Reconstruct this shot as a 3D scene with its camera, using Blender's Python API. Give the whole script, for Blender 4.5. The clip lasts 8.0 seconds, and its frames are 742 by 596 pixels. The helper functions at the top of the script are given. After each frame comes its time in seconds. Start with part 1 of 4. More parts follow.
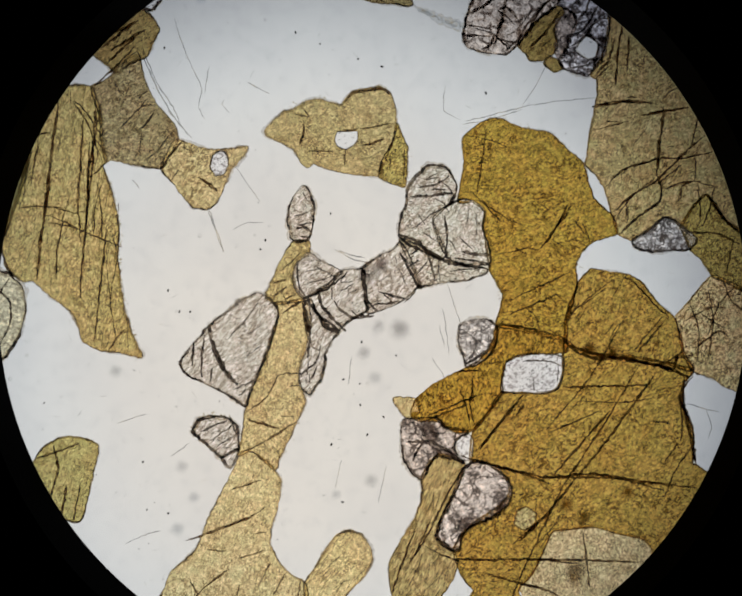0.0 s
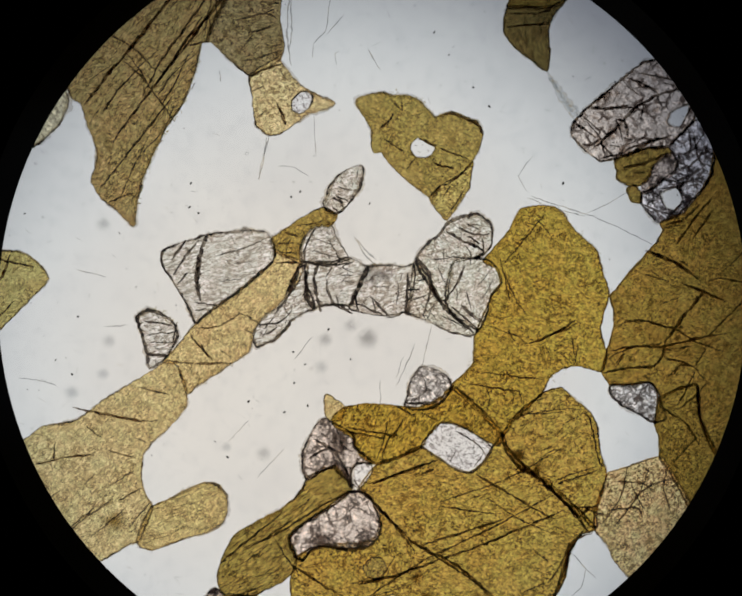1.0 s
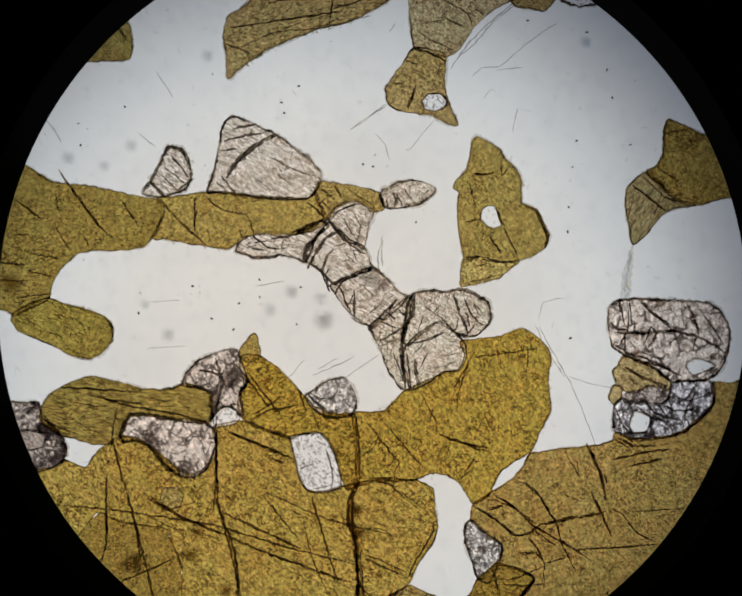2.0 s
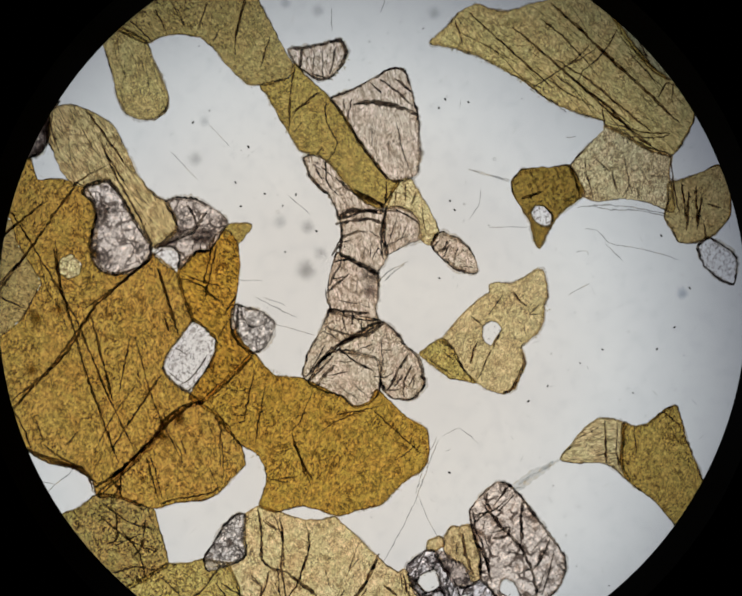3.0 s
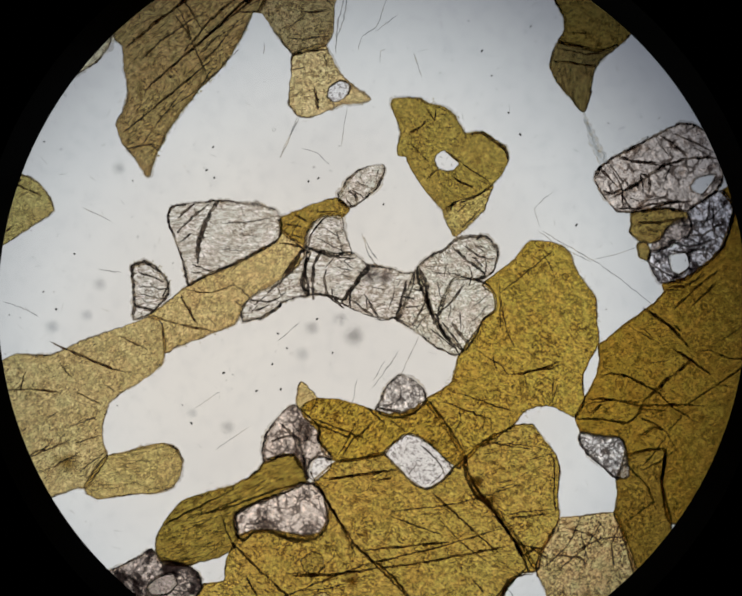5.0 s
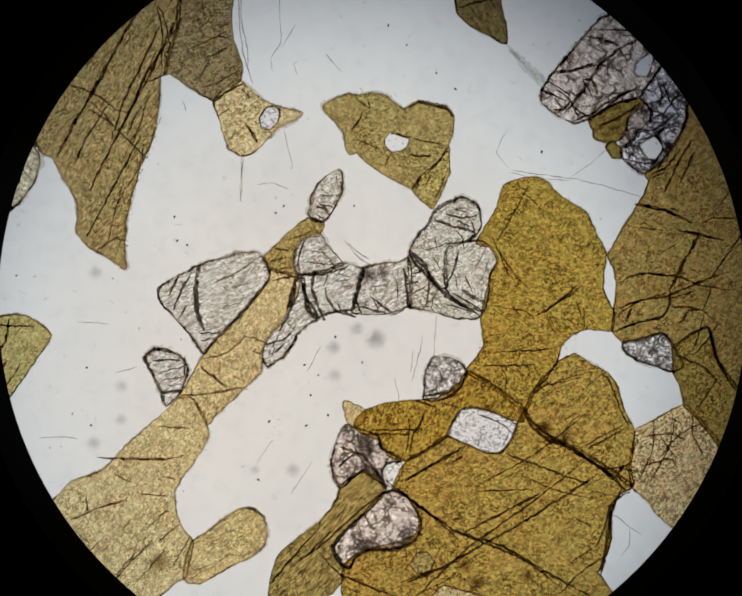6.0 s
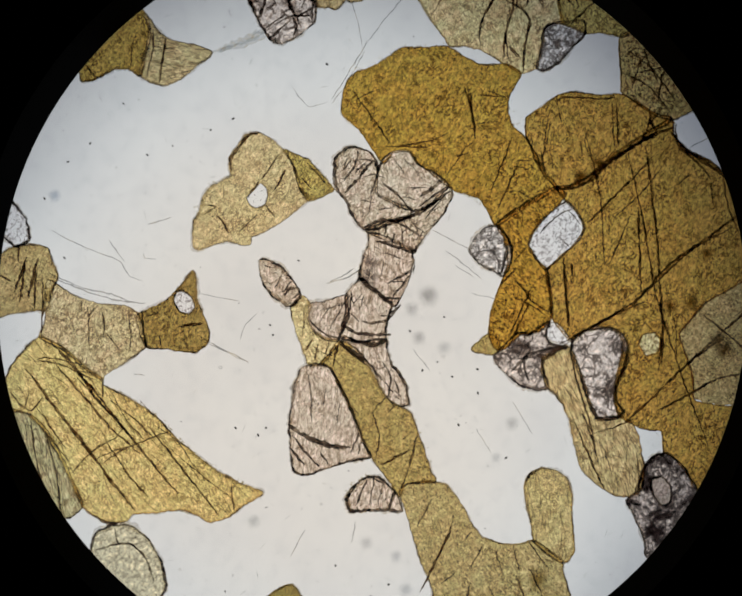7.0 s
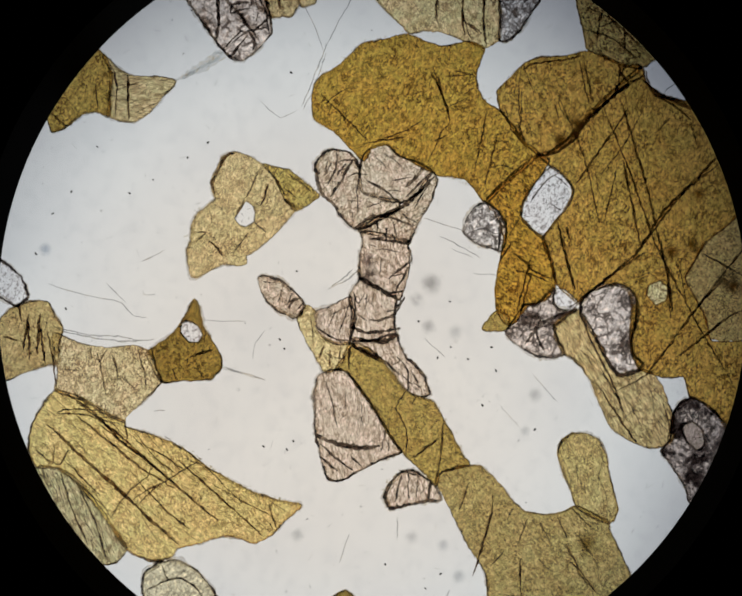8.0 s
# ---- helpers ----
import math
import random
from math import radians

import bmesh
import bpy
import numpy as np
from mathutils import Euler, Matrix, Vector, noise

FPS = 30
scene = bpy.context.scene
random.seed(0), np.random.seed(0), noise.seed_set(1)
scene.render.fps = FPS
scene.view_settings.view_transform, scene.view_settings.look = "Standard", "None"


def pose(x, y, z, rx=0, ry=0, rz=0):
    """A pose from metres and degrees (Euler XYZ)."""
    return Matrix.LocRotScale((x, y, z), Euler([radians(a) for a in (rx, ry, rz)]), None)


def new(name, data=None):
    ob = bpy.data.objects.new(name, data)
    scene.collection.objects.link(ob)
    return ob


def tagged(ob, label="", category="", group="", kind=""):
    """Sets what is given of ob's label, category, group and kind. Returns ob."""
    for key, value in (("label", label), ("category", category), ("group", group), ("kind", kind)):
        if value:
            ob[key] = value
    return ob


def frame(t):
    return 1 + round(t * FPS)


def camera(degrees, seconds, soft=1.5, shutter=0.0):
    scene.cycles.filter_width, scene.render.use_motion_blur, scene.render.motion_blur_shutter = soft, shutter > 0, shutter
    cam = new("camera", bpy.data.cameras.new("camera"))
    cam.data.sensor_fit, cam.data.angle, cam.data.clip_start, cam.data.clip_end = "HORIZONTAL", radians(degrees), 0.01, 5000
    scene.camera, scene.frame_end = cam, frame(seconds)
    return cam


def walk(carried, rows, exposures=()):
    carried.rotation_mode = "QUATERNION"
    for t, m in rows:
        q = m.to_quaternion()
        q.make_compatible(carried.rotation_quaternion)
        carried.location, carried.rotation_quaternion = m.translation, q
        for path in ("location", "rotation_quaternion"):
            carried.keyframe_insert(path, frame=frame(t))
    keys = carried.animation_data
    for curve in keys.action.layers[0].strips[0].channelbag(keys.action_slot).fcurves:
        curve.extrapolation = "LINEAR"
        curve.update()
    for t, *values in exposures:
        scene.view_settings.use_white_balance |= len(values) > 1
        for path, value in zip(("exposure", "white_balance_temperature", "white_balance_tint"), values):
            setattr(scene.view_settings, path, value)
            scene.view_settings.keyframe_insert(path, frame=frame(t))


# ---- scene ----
from mathutils import geometry

MICRON = 1e-6
CELL = 2.8 * MICRON

# ---- camera: held over the tube, a little askew, above the turning stage ----
cam = camera(23.19, 8.0, soft=1.95)
FAR = 0.0107
LEAN, NOD = 5.33, -3.20
AIM = Vector((8.4 * MICRON, -131.6 * MICRON, 40 * MICRON))
AXIS = pose(0, 0, 0, NOD, -LEAN, 0)
EYE = AIM + AXIS @ Vector((0, 0, FAR))
VIEW = Matrix.Translation(EYE) @ AXIS
walk(cam, [(0.0, VIEW), (8.0, VIEW)],
     exposures=[(0.0, 0.0), (1.5, -0.03), (3.5, -0.07), (4.5, -0.07), (6.0, -0.03), (8.0, -0.02)])

# seconds, turn of the stage in degrees, drift of its centre in microns
TURNS = [
    (0.0, 0.00, -4.5, 2.1), (0.2, -10.09, -4.8, 0.4), (0.5, -21.05, -3.0, -1.4), (0.7, -26.16, 1.1, -4.3),
    (1.0, -31.72, 0.9, -2.8), (1.2, -35.46, -0.9, -1.8), (1.5, -45.00, -4.5, 0.3), (1.8, -60.70, -13.0, 6.5),
    (2.0, -74.32, -13.6, 1.4), (2.2, -87.90, -10.2, 0.3), (3.3, -128.14, -7.7, 6.6), (3.5, -127.58, -5.9, 2.3),
    (3.8, -124.15, -5.0, 4.2), (4.0, -115.00, -2.5, 5.4), (4.2, -99.68, 1.5, 2.0), (4.5, -74.58, -6.6, 2.1),
    (4.7, -59.64, -5.9, 3.7), (5.8, -25.80, -8.4, -7.6), (6.0, -21.74, -16.9, -9.3), (6.3, -3.74, -8.0, -6.0),
    (6.5, 12.43, -3.3, -13.5), (6.7, 28.09, -2.4, -15.1), (7.0, 43.99, -3.0, -17.5), (7.2, 50.59, -4.5, -15.7),
    (7.5, 54.32, -3.3, -14.6), (8.0, 53.86, -1.6, -7.0),
]


def motions():
    rows = [(t, pose(dx * MICRON, dy * MICRON, 0, 0, 0, turn)) for t, turn, dx, dy in TURNS]
    walk(section, rows)
    walk(stage, [(t, m @ pose(0, 0, -0.001)) for t, m in rows])


# ---- world: dark room, all light comes up from the illuminator ----
world = bpy.data.worlds.new("world")
world.use_nodes = True
world.node_tree.nodes["Background"].inputs[0].default_value = (0, 0, 0, 1)
world.node_tree.nodes["Background"].inputs[1].default_value = 0.0
scene.world = world


# ---- materials ----
class Nodes:
    """A small hand for node trees."""

    def __init__(self, name):
        self.mat = bpy.data.materials.new(name)
        self.mat.use_nodes = True
        self.tree = self.mat.node_tree
        self.tree.nodes.clear()
        self.out = self.tree.nodes.new("ShaderNodeOutputMaterial")

    def add(self, kind, inputs=None, **props):
        n = self.tree.nodes.new(kind)
        for k, v in props.items():
            setattr(n, k, v)
        for k, v in (inputs or {}).items():
            if isinstance(v, bpy.types.NodeSocket):
                self.tree.links.new(v, n.inputs[k])
            else:
                n.inputs[k].default_value = v
        return n

    def math(self, op, a, b=0.0, clamp=False):
        return self.add("ShaderNodeMath", {0: a, 1: b}, operation=op, use_clamp=clamp).outputs[0]

    def mix(self, f, a, b, blend="MIX"):
        n = self.add("ShaderNodeMix", data_type="RGBA", blend_type=blend)
        for k, v in ((0, f), (6, a), (7, b)):
            if isinstance(v, bpy.types.NodeSocket):
                self.tree.links.new(v, n.inputs[k])
            else:
                n.inputs[k].default_value = v
        return n.outputs[2]

    def band(self, v, lo, hi, a=0.0, b=1.0):
        return self.add("ShaderNodeMapRange", {0: v, 1: lo, 2: hi, 3: a, 4: b}, interpolation_type="SMOOTHSTEP").outputs[0]

    def place(self, angle=0.0, stretch=1.0):
        co = self.add("ShaderNodeTexCoord").outputs["Object"]
        turned = self.add("ShaderNodeMapping", {0: co, 2: (0, 0, radians(-angle))}, vector_type="POINT").outputs[0]
        return self.add("ShaderNodeMapping", {0: turned, 3: (1 / stretch, 1, 1)}).outputs[0]

    def noise(self, co, microns, detail=3.0, rough=0.55, warp=0.0):
        return self.add("ShaderNodeTexNoise", {"Vector": co, "Scale": 1e6 / microns, "Detail": detail, "Roughness": rough, "Distortion": warp}).outputs[0]

    def clear(self, colour):
        b = self.add("ShaderNodeBsdfTransparent", {0: colour})
        self.tree.links.new(b.outputs[0], self.out.inputs[0])
        return self.mat


def lin(r, g, b):
    f = lambda c: ((c / 255 + 0.055) / 1.055) ** 2.4 if c > 10 else c / 3294.6
    return (f(r), f(g), f(b), 1.0)


LAMP = lin(238, 231, 222)


def tint(r, g, b):
    """What a mineral lets through of the lamp's light."""
    c = lin(r, g, b)
    return tuple(min(1.0, c[i] / LAMP[i]) for i in range(3)) + (1.0,)


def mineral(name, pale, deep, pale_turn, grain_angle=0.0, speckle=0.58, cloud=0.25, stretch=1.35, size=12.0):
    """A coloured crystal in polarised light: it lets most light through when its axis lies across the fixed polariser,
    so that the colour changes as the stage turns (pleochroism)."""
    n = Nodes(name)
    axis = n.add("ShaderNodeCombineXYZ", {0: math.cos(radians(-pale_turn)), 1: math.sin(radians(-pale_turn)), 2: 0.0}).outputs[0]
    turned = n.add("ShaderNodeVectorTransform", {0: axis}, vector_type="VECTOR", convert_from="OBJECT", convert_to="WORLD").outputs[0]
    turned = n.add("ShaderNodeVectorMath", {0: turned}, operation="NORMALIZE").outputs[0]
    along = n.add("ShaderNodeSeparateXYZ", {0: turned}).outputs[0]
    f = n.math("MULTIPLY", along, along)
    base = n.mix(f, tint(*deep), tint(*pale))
    co = n.place(grain_angle, stretch)
    flat = n.place()
    # zones of deeper and paler absorption, redder and greener
    big = n.band(n.noise(flat, 260, 4, 0.6, 0.6), 0.3, 0.72)
    base = n.mix(n.math("MULTIPLY", big, cloud), base, (0.72, 0.62, 0.45, 1), "MULTIPLY")
    hue = n.band(n.noise(flat, 95, 3, 0.65), 0.36, 0.64)
    base = n.mix(n.math("MULTIPLY", cloud, 1.6, True), base, n.mix(hue, (0.92, 1.0, 0.91, 1), (1.05, 0.94, 0.87, 1)), "MULTIPLY")
    mid = n.band(n.noise(flat, 55, 4, 0.65), 0.42, 0.66)
    base = n.mix(n.math("MULTIPLY", mid, 0.3), base, (0.62, 0.55, 0.44, 1), "MULTIPLY")
    # polished pits and short scratches along the cleavage, crowded in places
    crowd = n.band(n.noise(flat, 120, 2, 0.5), 0.3, 0.7, 0.65, 1.3)
    curl = n.math("ABSOLUTE", n.math("SUBTRACT", n.noise(co, size * 2.1, 2.0, 0.62, 0.7), 0.5))
    pits = n.math("MULTIPLY", n.band(curl, 0.015, 0.1, 1, 0), n.band(n.noise(flat, size * 2.2, 2.0, 0.6), 0.36, 0.5))
    base = n.mix(n.math("MULTIPLY", n.math("MULTIPLY", pits, speckle), crowd, True), base, (0.36, 0.28, 0.20, 1), "MULTIPLY")
    holes = n.band(n.noise(flat, size * 2.1, 2.5, 0.65, 1.0), 0.6, 0.67)
    base = n.mix(n.math("MULTIPLY", n.math("MULTIPLY", holes, speckle * 0.85), crowd, True), base, (0.15, 0.10, 0.065, 1), "MULTIPLY")
    # bright glints painted into the colour
    glints = n.band(n.noise(co, size * 1.5, 1.5, 0.55, 1.0), 0.36, 0.5, 1, 0)
    base = n.mix(n.math("MULTIPLY", glints, 0.5), base, (1.6, 1.6, 1.75, 1), "MULTIPLY")
    if stretch > 2:
        # fine scratches along the fibres
        fine = n.band(n.noise(n.place(grain_angle + 6, 6.0), size * 1.2, 1.0, 0.5, 0.4), 0.6, 0.68)
        base = n.mix(n.math("MULTIPLY", fine, speckle * 0.7), base, (0.35, 0.27, 0.19, 1), "MULTIPLY")
    return n.clear(base)


def crumbly(name, light, dark, share=0.5, size=110.0, fine=0.5, cells=60.0, seams=0.6, seam_angle=0.0, seam_long=1.0):
    """A strongly altered, high-relief grain: bright sugary patches between dark, dirty ones."""
    n = Nodes(name)
    co = n.place()
    blot = n.band(n.noise(co, size * 1.15, 5, 0.66), share - 0.09, share + 0.09)
    base = n.mix(blot, tint(*light), tint(*dark))
    # seams between the crumbs
    shift = n.add("ShaderNodeTexNoise", {"Vector": co, "Scale": 1e6 / 45, "Detail": 2.0}).outputs[1]
    shift = n.add("ShaderNodeVectorMath", {0: shift, 3: 75 * MICRON}, operation="SCALE").outputs[0]
    bent = n.add("ShaderNodeVectorMath", {0: co, 1: shift}, operation="ADD").outputs[0]
    bent = n.add("ShaderNodeMapping", {0: bent, 2: (0, 0, radians(seam_angle)), 3: (1 / seam_long, 1, 1)}).outputs[0]
    seam = n.add("ShaderNodeTexVoronoi", {"Vector": bent, "Scale": 1e6 / cells}, feature="DISTANCE_TO_EDGE").outputs[0]
    seam = n.math("MULTIPLY", n.band(seam, 0.02, 0.16, 1, 0), n.band(n.noise(co, 70, 2), 0.35, 0.6, 0.25, 1))
    base = n.mix(n.math("MULTIPLY", seam, seams, True), base, (0.12, 0.09, 0.075, 1), "MULTIPLY")
    sugar = n.band(n.noise(co, 22, 3, 0.6, 0.4), 0.44, 0.66)
    base = n.mix(n.math("MULTIPLY", sugar, fine), base, (0.26, 0.21, 0.18, 1), "MULTIPLY")
    # painted highlights that lift the colour in spots
    glints = n.band(n.noise(co, 32, 2, 0.6), 0.34, 0.5, 1, 0)
    base = n.mix(n.math("MULTIPLY", glints, 0.6), base, (1.7, 1.65, 1.6, 1), "MULTIPLY")
    return n.clear(base)


def quartz(name, colour, pits=0.35):
    n = Nodes(name)
    co = n.place()
    soft = n.band(n.noise(co, 700, 3, 0.5), 0.3, 0.7)
    base = n.mix(soft, tint(*colour), tint(colour[0] - 5, colour[1] - 5, colour[2] - 4))
    haze = n.band(n.noise(co, 90, 4, 0.6), 0.45, 0.75)
    base = n.mix(n.math("MULTIPLY", haze, 0.16), base, (0.7, 0.72, 0.75, 1), "MULTIPLY")
    specks = n.band(n.noise(co, 30, 3, 0.6), 0.66, 0.76)
    base = n.mix(n.math("MULTIPLY", specks, pits), base, (0.6, 0.6, 0.6, 1), "MULTIPLY")
    return n.clear(base)


def plain_glass(name):
    n = Nodes(name)
    cloud = n.band(n.noise(n.place(), 900, 3, 0.5), 0.3, 0.7)
    return n.clear(n.mix(cloud, (1, 1, 1, 1), (0.975, 0.98, 0.985, 1)))


def grainy(name):
    """A clear crystal with a rough, sugary surface."""
    n = Nodes(name)
    co = n.place(20, 1.4)
    rough = n.band(n.noise(co, 19, 3, 0.65, 0.8), 0.48, 0.62)
    base = n.mix(n.math("MULTIPLY", rough, 0.75), (1, 0.99, 1, 1), (0.42, 0.38, 0.37, 1))
    wide = n.band(n.noise(co, 60, 2, 0.5), 0.5, 0.7)
    return n.clear(n.mix(n.math("MULTIPLY", wide, 0.3), base, (0.6, 0.55, 0.54, 1), "MULTIPLY"))


def fissure(name, colour, fade=0.5, size=40.0):
    """A filled crack: dark, in places thin enough to let light through."""
    n = Nodes(name)
    worn = n.band(n.noise(n.place(), size, 3, 0.6), 0.4, 0.75)
    return n.clear(n.mix(n.math("MULTIPLY", worn, fade), tint(*colour), (0.82, 0.76, 0.66, 1)))


def edge(name, colour, gaps=0.5):
    """A grain's rim: a dark line that thins out and is lost in places."""
    n = Nodes(name)
    co = n.place()
    worn = n.band(n.noise(co, 170, 3, 0.6), gaps - 0.14, gaps + 0.16)
    bitten = n.band(n.noise(co, 22, 2, 0.6), 0.5, 0.62)
    base = n.mix(n.math("MULTIPLY", bitten, 0.7), tint(*colour), (0.55, 0.48, 0.38, 1))
    return n.clear(n.mix(worn, base, (0.86, 0.82, 0.76, 1)))


def plain(name, colour, rough, metal=0.0):
    n = Nodes(name)
    grain = n.noise(n.place(), 300, 4, 0.6)
    c = n.mix(n.math("MULTIPLY", grain, 0.5), (*colour, 1), (*[v * 0.6 for v in colour], 1))
    b = n.add("ShaderNodeBsdfPrincipled", {"Base Color": c, "Roughness": rough, "Metallic": metal})
    n.tree.links.new(b.outputs[0], n.out.inputs[0])
    return n.mat


def glowing(name):
    """The frosted lens over the lamp: warm white in the middle. The view's vignette is painted into its colour, off
    centre, cooler and dimmer to the rim.
    """
    n = Nodes(name)
    co = n.add("ShaderNodeTexCoord").outputs["Object"]
    off = n.add("ShaderNodeVectorMath", {0: co, 1: (0.0004, 0.00053, 0)}, operation="ADD").outputs[0]
    r = n.add("ShaderNodeVectorMath", {0: off}, operation="LENGTH").outputs["Value"]
    c = n.mix(n.band(r, 0.0012, 0.0031), LAMP, lin(222, 225, 226))
    c = n.mix(n.band(r, 0.0023, 0.0042), c, lin(108, 113, 124))
    e = n.add("ShaderNodeEmission", {0: c, 1: 1.0})
    n.tree.links.new(e.outputs[0], n.out.inputs[0])
    return n.mat


BLACK = plain("black_anodised_metal", (0.004, 0.004, 0.005), 0.9)
STAGE = plain("stage_black_paint", (0.015, 0.015, 0.016), 0.6)
GLOW = glowing("illuminator_glow")
GLASS = plain_glass("slide_glass")
QUARTZ = quartz("clear_quartz", (224, 218, 209))
APATITE = grainy("rough_clear_inclusion")
RIM = edge("grain_rim", (72, 58, 40), 0.52)
RIM_PINK = edge("grain_rim_grey", (54, 43, 40), 0.66)
CRACK = fissure("dark_crack", (74, 48, 22), 0.6, 34)
CRACK_PINK = fissure("grey_crack", (66, 53, 46), 0.55, 34)
# pale tint for the shaded halo painted beside the rims
HALO = fissure("edge_halo", (208, 200, 190), 1.0, 55)
HAIR = fissure("hair_crack", (168, 164, 158), 0.85, 70)
FAINT = fissure("faint_scratch", (184, 180, 172), 0.8, 60)
VEIL = fissure("cloudy_seam", (213, 208, 200), 1.0, 22)
FRAY = fissure("frayed_fibre", (196, 184, 158), 0.7, 30)
DUST = fissure("black_dust", (34, 32, 33), 0.15)
FINE_DUST = fissure("fine_dust", (132, 128, 124), 0.7, 200)


def smudge_material(name, colour, radius):
    n = Nodes(name)
    co = n.add("ShaderNodeTexCoord").outputs["Object"]
    r = n.add("ShaderNodeVectorMath", {0: co}, operation="LENGTH").outputs["Value"]
    r = n.math("ADD", r, n.math("MULTIPLY", n.math("SUBTRACT", n.noise(co, radius, 2), 0.5), radius * MICRON * 0.5))
    return n.clear(n.mix(n.band(r, 0.0, radius * MICRON, 1, 0), (1, 1, 1, 1), tint(*colour)))


# ---- shapes ----
def part(name, mesh, material, parent, label=""):
    ob = new(name, mesh)
    mesh.materials.append(material)
    ob.parent = parent
    return tagged(ob, label)


def built(name, verts, faces):
    me = bpy.data.meshes.new(name)
    me.from_pydata(verts, [], faces)
    me.update()
    return me


def curve(points, closed, step=20.0, rough=3.0, seed=0.0):
    """A line through the points, in microns, rounded and then roughened."""
    n, out = len(points), []
    for i in range(n if closed else n - 1):
        p = [Vector(points[j % n] if closed else points[max(0, min(n - 1, j))]) for j in (i - 1, i, i + 1, i + 2)]
        k = max(1, round((p[2] - p[1]).length / step))
        for s in range(k):
            t = s / k
            q = 0.5 * (2 * p[1] + (p[2] - p[0]) * t + (2 * p[0] - 5 * p[1] + 4 * p[2] - p[3]) * t * t + (3 * p[1] - p[0] - 3 * p[2] + p[3]) * t ** 3)
            out.append(0.5 * q + 0.5 * (p[1] + (p[2] - p[1]) * t))
    if not closed:
        out.append(Vector(points[-1]))
    for i, q in enumerate(out):
        w = noise.noise_vector((q.x / 38, q.y / 38, seed)) + 0.5 * noise.noise_vector((q.x / 13, q.y / 13, seed + 7))
        out[i] = Vector((q.x + rough * w.x, q.y + rough * w.y))
    return out


def slab(name, rings, z0, z1):
    """A plate with its outline first and holes after; its underside rests on what carries it."""
    flat = [q for r in rings for q in r]
    tris = geometry.tessellate_polygon([[Vector((p.x, p.y, 0)) for p in r] for r in rings])
    n = len(flat)
    verts = [(p.x * MICRON, p.y * MICRON, z) for z in (z1, z0) for p in flat]
    faces = []
    for a, b, c in tris:
        u, v = flat[b] - flat[a], flat[c] - flat[a]
        area = u.x * v.y - u.y * v.x
        if abs(area) > 1e-6:
            faces.append((a, b, c) if area > 0 else (a, c, b))
    at = 0
    for r in rings:
        m = len(r)
        for k in range(m):
            a, b = at + k, at + (k + 1) % m
            faces.append((a, b, b + n, a + n))
        at += m
    return built(name, verts, faces)


def ridge(line, widths, z, high, verts, faces):
    """A raised vein along a line, three points across."""
    base = len(verts)
    n = len(line)
    for i, p in enumerate(line):
        a, b = line[max(0, i - 1)], line[min(n - 1, i + 1)]
        d = (b - a)
        d = d.normalized() if d.length > 1e-9 else Vector((1, 0))
        s = Vector((-d.y, d.x)) * widths[i] / 2
        u, v = (1 + 0.7 * noise.noise((p.x / 17, p.y / 17, k)) for k in (1.3, 8.1))
        for q, h in ((p + s * u, 0), (p, high), (p - s * v, 0)):
            verts.append((q.x * MICRON, q.y * MICRON, z + h))
    for i in range(n - 1):
        for k in (0, 1):
            a = base + 3 * i + k
            faces.append((a, a + 1, a + 4, a + 3))


def inside(x, y, ring):
    hit, j = False, len(ring) - 1
    for i in range(len(ring)):
        a, b = ring[i], ring[j]
        if (a.y > y) != (b.y > y) and x < (b.x - a.x) * (y - a.y) / (b.y - a.y) + a.x:
            hit = not hit
        j = i
    return hit


# ---- the microscope round the slide ----
def annulus(name, r0, r1, z0, z1, chamfer=0.0, n=160):
    verts, faces = [], []
    ring = ((r0 + chamfer, z1), (r1, z1), (r1, z0), (r0, z0))
    for i in range(n):
        a = 2 * math.pi * i / n
        verts += [(r * math.cos(a), r * math.sin(a), z) for r, z in ring]
    for i in range(n):
        for k in range(4):
            j = (i + 1) % n
            faces.append((4 * i + k, 4 * i + (k + 1) % 4, 4 * j + (k + 1) % 4, 4 * j + k))
    return built(name, verts, faces)


def make_tube():
    tube = tagged(new("eyepiece_tube"), "black metal eyepiece tube with a round field stop", "microscope part", kind="structure")
    deep = FAR - 0.0004
    tube.matrix_world = VIEW @ pose(3 * CELL * deep / FAR, -14 * CELL * deep / FAR, -deep)
    part("field_stop", annulus("field_stop", 791 * CELL * deep / FAR, 0.0026, 0.0, 0.0002, 0.0001), BLACK, tube, "black ring with a round opening")
    part("barrel", annulus("barrel", 0.0026, 0.0029, 0.0, 0.014), BLACK, tube)
    return tube


def make_stage():
    ob = tagged(new("microscope_stage"), "black round turning stage under the glass slide", "microscope stage", kind="structure")
    ob.location = (0, 0, -0.001)
    part("stage_plate", annulus("stage_plate", 0.0042, 0.0105, -0.0016, 0.0, 0.0002), STAGE, ob)
    return ob


LAMP_FAR = 0.0157


